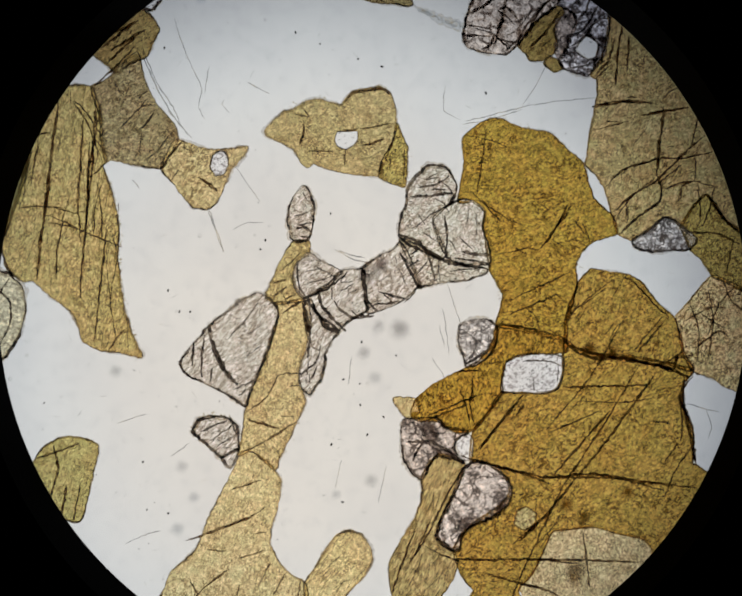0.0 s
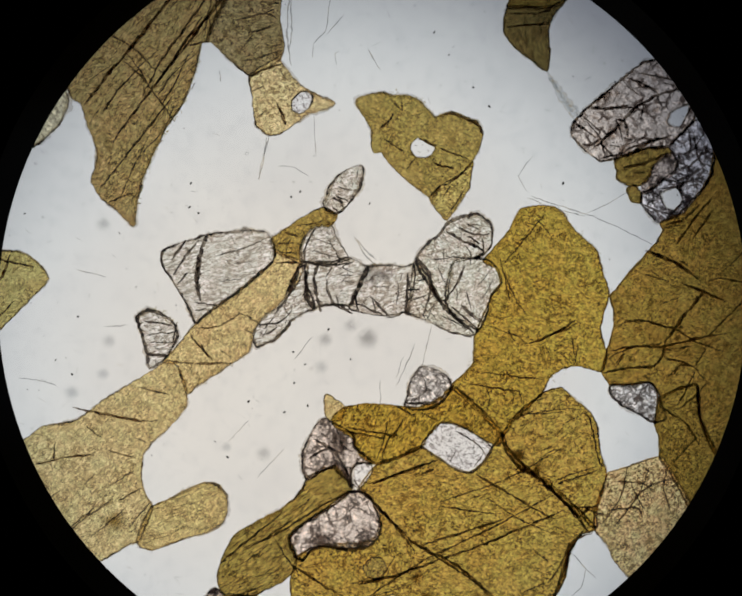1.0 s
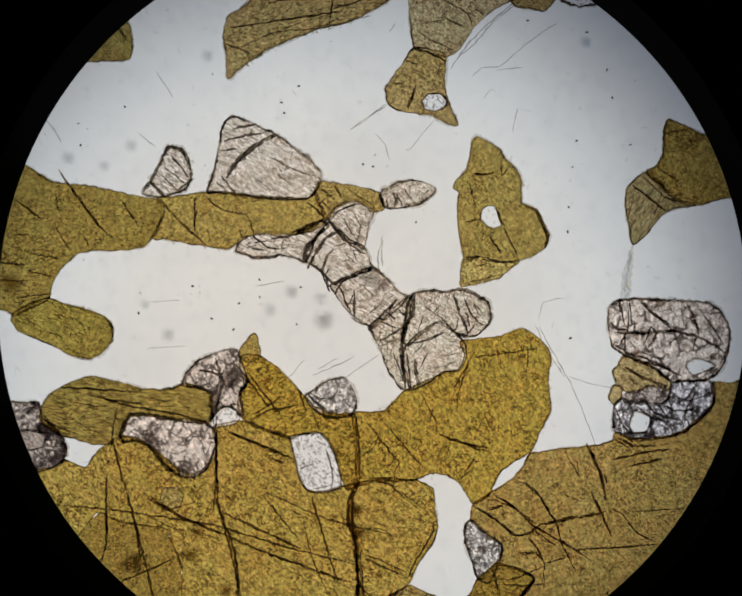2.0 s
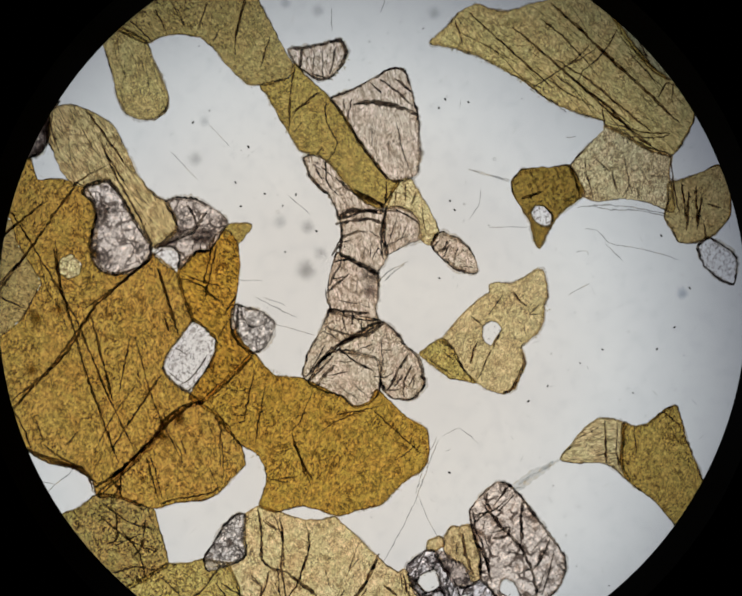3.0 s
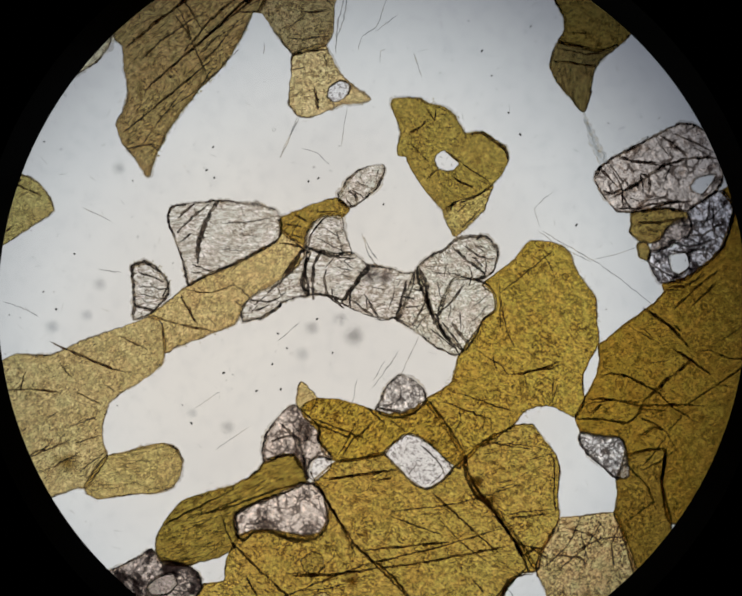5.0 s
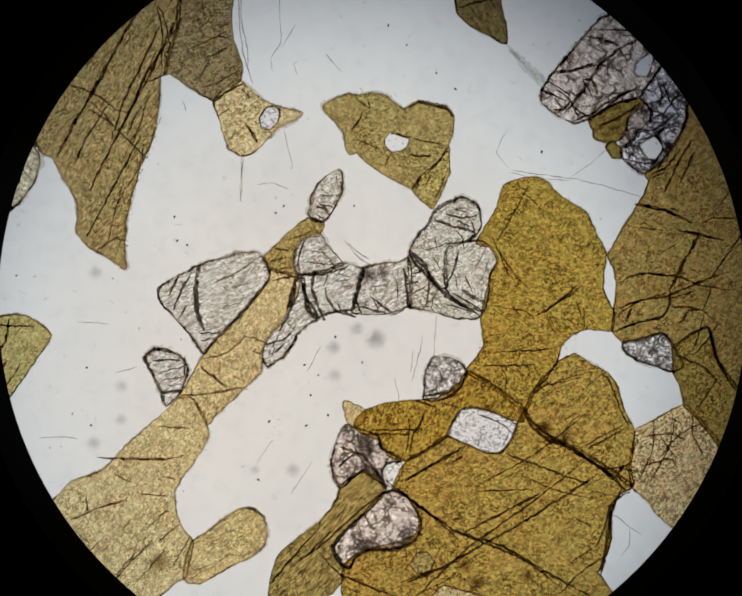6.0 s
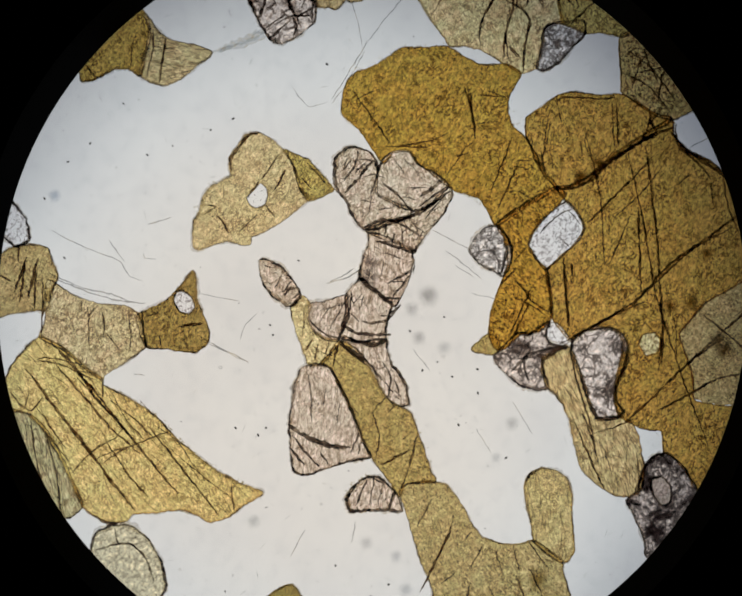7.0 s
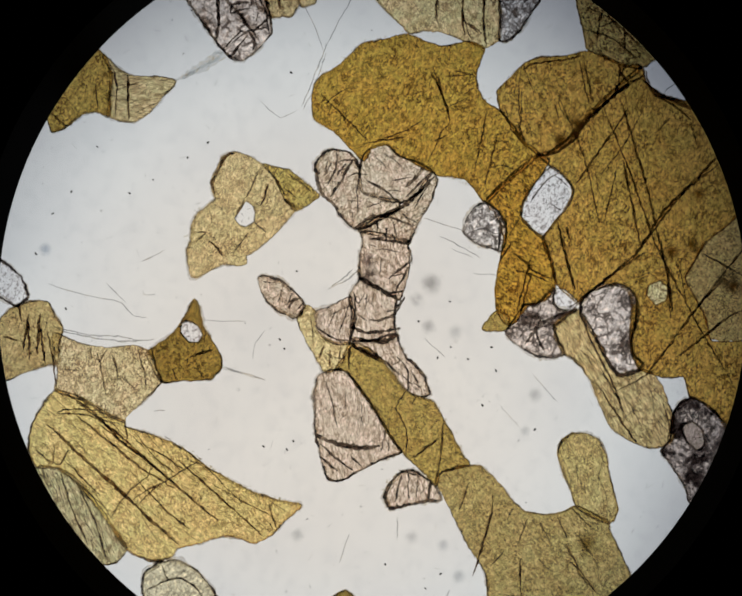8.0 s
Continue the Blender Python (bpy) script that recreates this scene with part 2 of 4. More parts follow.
def make_illuminator():
    ob = tagged(new("illuminator"), "glowing frosted lamp lens in a black housing below the stage", "lamp", kind="structure")
    ob.matrix_world = VIEW @ pose(0, -20 * CELL * LAMP_FAR / FAR, -LAMP_FAR)
    verts, faces, n = [(0, 0, 0.0009)], [], 96
    for r, z in ((0.0019, 0.0008), (0.0036, 0.0005), (0.0048, 0.0)):
        verts += [(r * math.cos(2 * math.pi * i / n), r * math.sin(2 * math.pi * i / n), z) for i in range(n)]
    for i in range(n):
        j = (i + 1) % n
        faces.append((0, 1 + i, 1 + j))
        for k in (0, 1):
            faces.append((1 + k * n + i, 1 + (k + 1) * n + i, 1 + (k + 1) * n + j, 1 + k * n + j))
    part("lamp_lens", built("lamp_lens", verts, faces), GLOW, ob, "glowing frosted glass lens")
    part("housing", annulus("housing", 0.0048, 0.0058, -0.002, 0.0012, 0.0003), STAGE, ob)
    return ob


make_tube()
make_illuminator()
stage = make_stage()

# ---- the rock section: a glass slide with a slice of rock on it ----
Z_QUARTZ, Z_GRAIN, Z_VEIN = 10 * MICRON, 40 * MICRON, 40.6 * MICRON
section = tagged(new("rock_thin_section"), "thin rock slice with amber, olive and pink grains on glass", "rock section")
SEED = [0]
RINGS = {}


def make_base():
    half = 0.0058
    verts = [(x * half, y * half, z) for z in (0.0, -0.001) for x, y in ((-1, -1), (1, -1), (1, 1), (-1, 1))]
    faces = [(0, 1, 2, 3), (7, 6, 5, 4)] + [(i, i + 4, (i + 1) % 4 + 4, (i + 1) % 4) for i in range(4)]
    part("glass_slide", built("glass_slide", verts, faces), GLASS, section, "clear glass slide")
    ring = curve([(3050 * math.cos(a * 0.2618) * (1 + 0.04 * math.sin(5 * a)), 3050 * math.sin(a * 0.2618) * (1 + 0.03 * math.cos(3 * a))) for a in range(24)], True, 60, 12)
    ob = part("quartz_matrix", slab("quartz_matrix", [ring], 0.0, Z_QUARTZ), QUARTZ, section, "colourless quartz filling the rock between coloured grains")
    RINGS[ob.name] = ring
    ob["seed"] = 5
    return ob


def boundary(ob, ring, width, material, seed, z=Z_VEIN, name="grain_rim"):
    """The dark rim that high relief gives a grain, thick and thin along its edge."""
    verts, faces = [], []
    line = ring + [ring[0]]
    widths = [max(1.2, width * (0.75 + 1.1 * noise.noise((p.x / 170, p.y / 170, seed + 3)) + 0.5 * noise.noise((p.x / 30, p.y / 30, seed)))) for p in line]
    ridge(line, widths, z, 2.5 * MICRON, verts, faces)
    rim = part(name, built(name, verts, faces), material, ob)
    # a tinted ribbon under the rim, painting the soft halo of shade round the grain
    verts, faces = [], []
    wide = [max(6, 1.9 * width * (0.8 + 1.5 * noise.noise((p.x / 140, p.y / 140, seed + 11)))) for p in line]
    ridge(line, wide, z - 0.3 * MICRON, 0.2 * MICRON, verts, faces)
    part("edge_halo", built("edge_halo", verts, faces), HALO, ob)
    return rim


def swollen(ring, by):
    """The closed line moved outwards, so that neighbours meet without a gap."""
    n, out = len(ring), []
    area = sum(ring[i - 1].x * ring[i].y - ring[i].x * ring[i - 1].y for i in range(n))
    for i, p in enumerate(ring):
        d = ring[(i + 1) % n] - ring[i - 1]
        s = Vector((d.y, -d.x)).normalized() * by
        out.append(p + s if area > 0 else p - s)
    return out


def grain(name, material, outline, label, rim=11.0, rim_material=None, rough=6.0, holes=(), step=9.0):
    SEED[0] += 1
    ring = swollen(curve(outline, True, step, rough, SEED[0] * 1.7), 6.0)
    rings = [ring] + [curve(h, True, 10, 2.0, SEED[0] + 0.5) for h in holes]
    ob = part(name, slab(name, rings, Z_QUARTZ, Z_GRAIN), material, section, label)
    if rim:
        boundary(ob, ring, rim, rim_material or RIM, SEED[0])
        for h in rings[1:]:
            boundary(ob, h, rim * 0.6, rim_material or RIM, SEED[0])
    ob["seed"] = SEED[0]
    RINGS[ob.name] = ring
    return ob


def cracks(ob, material, *lines, z=Z_VEIN + 0.3 * MICRON, rough=6.0, name="crack"):
    """Single cracks: each line is its width in microns and the points that it runs through."""
    for width, points in lines:
        SEED[0] += 1
        line = curve(points, False, 14, rough, SEED[0] * 0.9)
        n = len(line)
        widths = [1.6 * width * (0.4 + 0.6 * min(1, 6 * i / n, 6 * (n - 1 - i) / n)) * (0.85 + 0.45 * noise.noise((p.x / 80, p.y / 80, SEED[0])) + 0.35 * noise.noise((p.x / 22, p.y / 22, SEED[0]))) for i, p in enumerate(line)]
        verts, faces = [], []
        ridge(line, [max(1.0, w) for w in widths], z, 2.5 * MICRON, verts, faces)
        if width > 15:
            # a thin splinter that runs beside the crack
            aside = curve([(p[0] + width * 0.5, p[1] - width * 0.4) for p in points], False, 14, rough * 2.6, SEED[0] * 1.3 + 5)
            aside = aside[len(aside) // 6: -max(1, len(aside) // 8)]
            if len(aside) > 3:
                ridge(aside, [max(0.9, 0.4 * width * (0.6 + 1.4 * noise.noise((p.x / 60, p.y / 60, SEED[0] + 4)))) for p in aside], z, 2 * MICRON, verts, faces)
        part(name, built(name, verts, faces), material, ob)


def cleavage(ob, material, count, angle, spread, long, width, name="fine_cleavage", bend=0.2, z=Z_VEIN):
    """The many short hair cracks of a grain, joined."""
    ring = RINGS[ob.name]
    rnd = random.Random(int(ob["seed"]) * 31 + count)
    xs, ys = [p.x for p in ring], [p.y for p in ring]
    verts, faces = [], []
    made = tries = 0
    while made < count and tries < count * 12:
        tries += 1
        x, y = rnd.uniform(min(xs), max(xs)), rnd.uniform(min(ys), max(ys))
        if not inside(x, y, ring):
            continue
        a = radians(angle + rnd.gauss(0, spread))
        length = long * rnd.uniform(0.35, 1.3)
        p, line = Vector((x, y)), []
        for k in range(max(3, int(length / 9))):
            if not inside(p.x, p.y, ring):
                break
            line.append(p.copy())
            a += rnd.gauss(0, bend * 0.35)
            p = p + Vector((math.cos(a), math.sin(a))) * 9
        if len(line) < 3:
            continue
        n = len(line)
        ridge(line, [max(0.9, width * rnd.uniform(0.6, 1.2) * min(1, 0.3 + 3 * i / n, 0.3 + 3 * (n - 1 - i) / n)) for i in range(n)], z, 1.5 * MICRON, verts, faces)
        made += 1
    if made:
        tagged(part(name, built(name, verts, faces), material, ob), kind="stuff")


def frayed(ob, points, count, long, angle, seed):
    """Loose fibres that stick out of a grain's broken edge."""
    rnd = random.Random(seed)
    line = curve(points, False, 10, 3, seed)
    verts, faces = [], []
    for _ in range(count):
        p = rnd.choice(line) + Vector((rnd.gauss(0, 10), rnd.gauss(0, 10)))
        a = radians(angle + rnd.gauss(0, 45))
        strand = []
        for k in range(rnd.randint(2, 3 + int(long / 10))):
            strand.append(p.copy())
            a += rnd.gauss(0, 0.18)
            p = p + Vector((math.cos(a), math.sin(a))) * 4
        ridge(strand, [rnd.uniform(3, 7)] * len(strand), Z_VEIN, 2 * MICRON, verts, faces)
    tagged(part("frayed_edge", built("frayed_edge", verts, faces), FRAY, ob), kind="stuff")


matrix = make_base()
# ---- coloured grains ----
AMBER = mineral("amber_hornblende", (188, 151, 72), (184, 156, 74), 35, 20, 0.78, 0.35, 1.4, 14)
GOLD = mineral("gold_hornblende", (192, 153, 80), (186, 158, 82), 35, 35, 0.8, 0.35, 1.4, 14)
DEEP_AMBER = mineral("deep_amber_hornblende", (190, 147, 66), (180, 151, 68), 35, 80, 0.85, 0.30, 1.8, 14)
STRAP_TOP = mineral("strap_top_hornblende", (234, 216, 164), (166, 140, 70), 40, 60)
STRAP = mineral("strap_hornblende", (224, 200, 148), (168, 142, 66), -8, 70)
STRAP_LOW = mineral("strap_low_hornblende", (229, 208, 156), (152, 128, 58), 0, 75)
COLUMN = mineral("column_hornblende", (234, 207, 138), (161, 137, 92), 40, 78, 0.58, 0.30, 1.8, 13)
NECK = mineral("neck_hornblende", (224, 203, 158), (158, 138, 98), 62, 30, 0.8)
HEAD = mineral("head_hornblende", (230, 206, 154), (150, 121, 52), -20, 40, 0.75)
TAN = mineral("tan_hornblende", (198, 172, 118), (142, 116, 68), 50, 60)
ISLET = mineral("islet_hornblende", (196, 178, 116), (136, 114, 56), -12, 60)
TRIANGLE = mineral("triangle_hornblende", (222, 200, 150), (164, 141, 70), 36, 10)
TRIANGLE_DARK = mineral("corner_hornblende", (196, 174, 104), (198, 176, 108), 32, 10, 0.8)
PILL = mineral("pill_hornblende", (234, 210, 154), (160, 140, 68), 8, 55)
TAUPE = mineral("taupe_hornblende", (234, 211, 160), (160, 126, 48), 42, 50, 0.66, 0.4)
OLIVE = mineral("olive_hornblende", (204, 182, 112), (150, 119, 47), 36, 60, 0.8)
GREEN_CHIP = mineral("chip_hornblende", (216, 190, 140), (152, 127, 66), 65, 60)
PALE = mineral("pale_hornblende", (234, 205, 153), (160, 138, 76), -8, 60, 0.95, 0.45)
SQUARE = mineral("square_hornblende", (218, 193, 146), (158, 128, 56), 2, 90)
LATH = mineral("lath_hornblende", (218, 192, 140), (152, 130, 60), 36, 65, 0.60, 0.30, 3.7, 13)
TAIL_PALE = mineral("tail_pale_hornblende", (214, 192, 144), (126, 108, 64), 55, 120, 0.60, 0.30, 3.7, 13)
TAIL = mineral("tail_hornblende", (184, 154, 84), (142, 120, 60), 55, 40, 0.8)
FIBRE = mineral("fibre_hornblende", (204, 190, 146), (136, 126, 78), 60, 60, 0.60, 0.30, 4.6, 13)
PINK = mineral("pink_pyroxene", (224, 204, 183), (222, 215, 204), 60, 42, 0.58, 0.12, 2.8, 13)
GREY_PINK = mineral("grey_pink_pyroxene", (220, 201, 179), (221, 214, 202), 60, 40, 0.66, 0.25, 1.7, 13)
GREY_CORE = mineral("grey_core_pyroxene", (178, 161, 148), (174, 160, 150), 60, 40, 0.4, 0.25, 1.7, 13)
CRUMB = crumbly("dark_crumbly_mineral", (224, 206, 191), (90, 72, 60), 0.56, 150, 0.5, 70, 0.9)
CRUMB_LIGHT = crumbly("pale_crumbly_mineral", (222, 212, 202), (96, 82, 72), 0.57, 70, 0.6, 44, 0.85)
CRUMB_DARK = crumbly("very_dark_crumbly_mineral", (196, 177, 163), (60, 47, 42), 0.5, 80, 0.6, 40, 0.85)
GARNET = crumbly("fractured_pink_mineral", (242, 218, 200), (150, 122, 100), 0.6, 100, 0.55, 95, 0.95)
LAMELLAR = crumbly("lamellar_fractured_mineral", (234, 224, 220), (60, 48, 45), 0.54, 75, 0.7, 48, 1.0, -70, 2.6)
OVAL = crumbly("oval_pale_mineral", (222, 208, 172), (168, 148, 110), 0.66, 100, 0.5, 70, 0.35)

big_column = grain("hornblende_grain", COLUMN, [(-1614, 1096), (-1568, 948), (-1559, 803), (-1537, 674), (-1558, 641), (-1498, 457), (-1469, 291), (-1475, 133), (-1463, -30), (-1435, -216), (-1387, -355), (-1339, -471), (-1461, -443), (-1581, -427), (-1674, -375), (-1699, -290), (-1744, -202), (-1854, -110), (-1964, -20), (-2015, -24), (-2086, 33), (-2118, 98), (-2133, 209), (-2085, 347), (-2022, 534), (-1976, 708), (-1976, 823), (-2038, 929), (-1984, 1022), (-1888, 1076), (-1774, 1104)], "large columnar brown grain with long parallel cracks and a frayed edge", 12, rough=5)
cracks(big_column, CRACK, (9, [(-1665, 919), (-1681, 646), (-1697, 454), (-1685, 206)]), (8, [(-1626, 783), (-1642, 508), (-1658, 206)]), (5, [(-1979, 700), (-1994, 563), (-2009, 454)]), (7, [(-1587, 550), (-1561, 371), (-1563, 206)]), (7, [(-1719, 1015), (-1638, 892), (-1599, 783), (-1559, 679)]), (5, [(-2050, 399), (-1928, 410), (-1792, 399)]), (6, [(-1875, 316), (-1793, 305), (-1712, 283)]), (5, [(-1507, 288), (-1455, 12)]), (5, [(-1536, 68), (-1511, -181), (-1485, -375)]), (13, [(-1939, -14), (-1915, 204), (-1877, 451), (-1846, 731), (-1803, 1021)]), (10, [(-1691, -127), (-1675, 102), (-1644, 379), (-1612, 659), (-1597, 962)]), (8, [(-1611, -387), (-1584, -151), (-1552, 125), (-1534, 284)]), (8, [(-1537, -436), (-1431, -301)]), (10, [(-1639, 419), (-1638, 601), (-1589, 859), (-1593, 1002)]), (6, [(-1446, 171), (-1629, 246), (-1800, 330), (-1897, 363)]), (5, [(-1541, 714), (-1598, 815)]), (7, [(-1554, 813), (-1648, 959), (-1712, 1019)]), (7, [(-1854, 834), (-1956, 827), (-1963, 859)]), (6, [(-1970, 524), (-1916, 822)]), (6, [(-1644, 379), (-1725, 370), (-1842, 406)]), (9, [(-1537, 657), (-1611, 593)]), (6, [(-1554, 560), (-1603, 388), (-1607, 249)]), (6, [(-1963, 992), (-1976, 865), (-1877, 919)]), (5, [(-1527, -179), (-1473, 115)]), (5, [(-1472, 296), (-1463, 430)]), (7, [(-1829, -18), (-1820, 151), (-1776, 367)]))
cleavage(big_column, CRACK, 45, 85, 5, 200, 3.9, bend=0.1)
frayed(big_column, [(-1523, 541), (-1469, 291), (-1475, 133), (-1463, -30), (-1435, -216), (-1387, -355)], 240, 20, 10, 3)
fringe_grain = grain("hornblende_grain", FIBRE, [(-2032, 910), (-1978, 807), (-1975, 691), (-2020, 518), (-2085, 347), (-2135, 221), (-2235, 223), (-2292, 294), (-2256, 462), (-2176, 689), (-2107, 906)], "pale fibrous olive grain beside the large column", 9)
cracks(fringe_grain, CRACK, (8, [(-1994, 791), (-2117, 630), (-2244, 421)]), (8, [(-1986, 683), (-2106, 468), (-2260, 273)]))
cleavage(fringe_grain, CRACK, 40, 60, 6, 200, 3.3, bend=0.1)
neck = grain("hornblende_grain", NECK, [(-1349, 1299), (-1309, 1133), (-1250, 1008), (-1141, 884), (-1119, 804), (-1165, 715), (-1213, 635), (-1331, 647), (-1504, 683), (-1537, 674), (-1559, 803), (-1568, 948), (-1614, 1096), (-1518, 1145), (-1440, 1227)], "grey-brown neck-shaped grain between two darker grains", 9)
cleavage(neck, CRACK, 76, 80, 40, 33, 5.1)
cracks(neck, CRACK, (8, [(-1360, 1340), (-1476, 1216), (-1621, 1086)]), (5, [(-1295, 1084), (-1343, 1032)]), (6, [(-1294, 1034), (-1345, 963)]), (5, [(-1257, 959), (-1323, 861)]), (6, [(-1124, 869), (-1198, 782), (-1295, 678)]), (9, [(-1087, 794), (-1172, 698), (-1213, 635)]), (4, [(-1492, 1144), (-1440, 1047)]), (5, [(-1469, 843), (-1331, 987), (-1250, 997)]), (6, [(-1359, 838), (-1257, 936)]), (5, [(-1342, 724), (-1328, 844)]))
head = grain("hornblende_grain", HEAD, [(-1130, 793), (-1054, 770), (-972, 742), (-904, 734), (-821, 741), (-715, 752), (-747, 693), (-809, 630), (-834, 575), (-866, 499), (-899, 436), (-950, 397), (-1033, 409), (-1087, 472), (-1141, 542), (-1213, 635)], "yellow-brown arrow-shaped grain with a clear round inclusion", 10, holes=[[(-912, 708), (-867, 731), (-835, 708), (-825, 652), (-851, 597), (-903, 592), (-930, 639)]])
cracks(head, CRACK, (7, [(-1003, 582), (-889, 494)]), (5, [(-1116, 620), (-1157, 557)]), (5, [(-1024, 516), (-1053, 460)]), (5, [(-1093, 755), (-1031, 726)]), (6, [(-885, 500), (-977, 573)]))
cleavage(head, CRACK, 16, 60, 30, 33, 3.9)
eye = grain("round_inclusion", APATITE, [(-909, 706), (-867, 728), (-838, 706), (-827, 652), (-854, 600), (-900, 595), (-927, 639)], "clear oval inclusion", 9, RIM_PINK)
tan_grain = grain("hornblende_grain", TAN, [(-1473, 1191), (-1517, 1224), (-1631, 1311), (-1730, 1373), (-1664, 1501), (-1526, 1600), (-1382, 1583), (-1278, 1515), (-1226, 1437), (-1260, 1365), (-1294, 1287), (-1385, 1244)], "tan grain crossed by two dark parallel cracks", 12)
cracks(tan_grain, CRACK, (12, [(-1345, 1484), (-1431, 1439), (-1544, 1382)]), (12, [(-1294, 1437), (-1507, 1308)]), (9, [(-1320, 1568), (-1402, 1493)]), (9, [(-1525, 1239), (-1356, 1391)]), (9, [(-1556, 1326), (-1374, 1461)]), (8, [(-1502, 1442), (-1533, 1529)]))
cleavage(tan_grain, CRACK, 40, 40, 30, 38, 5.1)
grain("pyroxene_chip", APATITE, [(-1260, 1551), (-1341, 1577), (-1350, 1701), (-1334, 1786), (-1204, 1853), (-1185, 1746), (-1198, 1645)], "small clear grain with a dark outline", 14, RIM_PINK)

triangle = grain("hornblende_grain", TRIANGLE, [(-608, 855), (-601, 825), (-524, 789), (-448, 749), (-395, 667), (-361, 639), (-324, 665), (-259, 637), (-96, 601), (50, 589), (58, 624), (70, 679), (132, 793), (155, 859), (159, 915), (150, 1002), (122, 1070), (59, 1109), (-15, 1094), (-89, 1082), (-145, 1023), (-165, 999), (-219, 1011), (-285, 1033), (-357, 1027), (-440, 974), (-500, 959), (-553, 914)], "yellow triangular grain with a small clear hole", 9, rough=4, holes=[[(-184, 847), (-201, 795), (-188, 763), (-136, 743), (-87, 770), (-65, 807), (-69, 851), (-113, 846)]])
cracks(triangle, CRACK, (9, [(-433, 944), (-350, 934), (-383, 976)]), (10, [(-385, 891), (-389, 821), (-409, 769)]), (6, [(-353, 728), (-281, 733), (-210, 731)]), (7, [(-137, 738), (-144, 683), (-143, 648)]), (6, [(-53, 861), (52, 881), (147, 898)]), (9, [(-45, 769), (14, 776), (93, 807)]), (11, [(-140, 1022), (-90, 1076), (13, 1094), (78, 1102), (121, 1065)]), (7, [(-184, 847), (-125, 855), (-66, 864)]), (4, [(-238, 987), (-294, 928)]))
cleavage(triangle, CRACK, 76, 20, 40, 26, 4.0)
frayed(triangle, [(-165, 999), (-285, 1033), (-406, 1000), (-500, 959)], 60, 10, 100, 5)
corner = grain("hornblende_grain", TRIANGLE_DARK, [(84, 676), (146, 790), (169, 893), (196, 822), (225, 758), (223, 645), (214, 525), (162, 536), (63, 581), (72, 621)], "olive-yellow corner grain beside the triangular one", 6, rough=5)
cracks(corner, CRACK, (12, [(78, 677), (73, 629), (77, 583)]), (8, [(149, 832), (135, 764), (95, 687)]), (6, [(208, 748), (209, 648), (205, 563)]), (5, [(128, 709), (124, 624)]))
cleavage(corner, CRACK, 30, 70, 30, 26, 6.0)
frayed(corner, [(196, 822), (225, 758), (223, 645), (214, 525)], 50, 12, 60, 6)

spindle = grain("pyroxene_grain", GREY_PINK, [(-386, 525), (-353, 483), (-326, 399), (-338, 287), (-364, 216), (-411, 202), (-458, 230), (-474, 330), (-465, 400), (-437, 469)], "small spindle-shaped pinkish grain with a dark rim", 16, RIM_PINK)
cracks(spindle, CRACK_PINK, (6, [(-440, 351), (-362, 370)]), (6, [(-418, 295), (-334, 314)]), (11, [(-432, 273), (-390, 287), (-348, 264)]), (6, [(-412, 231), (-356, 231)]), (5, [(-389, 495), (-362, 440)]))
cleavage(spindle, CRACK_PINK, 30, 60, 50, 28, 5.1)

strap_top = grain("hornblende_grain", STRAP_TOP, [(-447, 196), (-510, 99), (-566, -19), (-608, -117), (-555, -161), (-477, -160), (-385, -143), (-430, -76), (-451, 8), (-431, 76), (-356, 132), (-353, 202)], "narrow upper end of the long strap grain", 8)
cracks(strap_top, CRACK, (7, [(-567, -120), (-485, -63)]), (7, [(-535, -164), (-453, -113)]), (8, [(-564, -44), (-486, -21)]), (9, [(-513, -220), (-399, -150)]), (6, [(-521, 25), (-397, 141)]), (5, [(-507, -108), (-477, -178)]))
cleavage(strap_top, CRACK, 12, 55, 25, 33, 3.9)
strap = grain("hornblende_grain", STRAP, [(-555, -161), (-529, -221), (-569, -342), (-618, -496), (-674, -608), (-715, -735), (-736, -834), (-751, -975), (-778, -1060), (-687, -1032), (-559, -1146), (-532, -1075), (-450, -906), (-382, -751), (-402, -680), (-419, -582), (-384, -441), (-348, -301), (-357, -193), (-385, -143), (-477, -160)], "long yellow strap-shaped grain", 8)
cracks(strap, CRACK, (7, [(-707, -798), (-600, -708), (-536, -589), (-408, -574)]), (8, [(-723, -840), (-653, -873), (-526, -903)]), (9, [(-753, -1046), (-601, -971), (-431, -862)]), (5, [(-411, -650), (-473, -651)]), (5, [(-646, -856), (-591, -885)]), (4, [(-599, -465), (-602, -542)]), (5, [(-524, -832), (-448, -835)]))
cleavage(strap, CRACK, 60, 72, 20, 38, 3.3)
frayed(strap, [(-559, -1146), (-532, -1075), (-450, -906), (-382, -751)], 70, 12, -20, 12)
strap_low = grain("hornblende_grain", STRAP_LOW, [(-747, -1041), (-800, -1147), (-901, -1341), (-954, -1445), (-994, -1561), (-1037, -1638), (-1173, -1756), (-1218, -1868), (-1337, -2074), (-1140, -2393), (-902, -2553), (-704, -2474), (-543, -2366), (-468, -2235), (-384, -2083), (-348, -2042), (-366, -1918), (-381, -1834), (-472, -1782), (-537, -1705), (-593, -1598), (-582, -1483), (-544, -1363), (-527, -1222), (-578, -1132), (-668, -1061)], "wide pale yellow foot of the strap grain", 9)
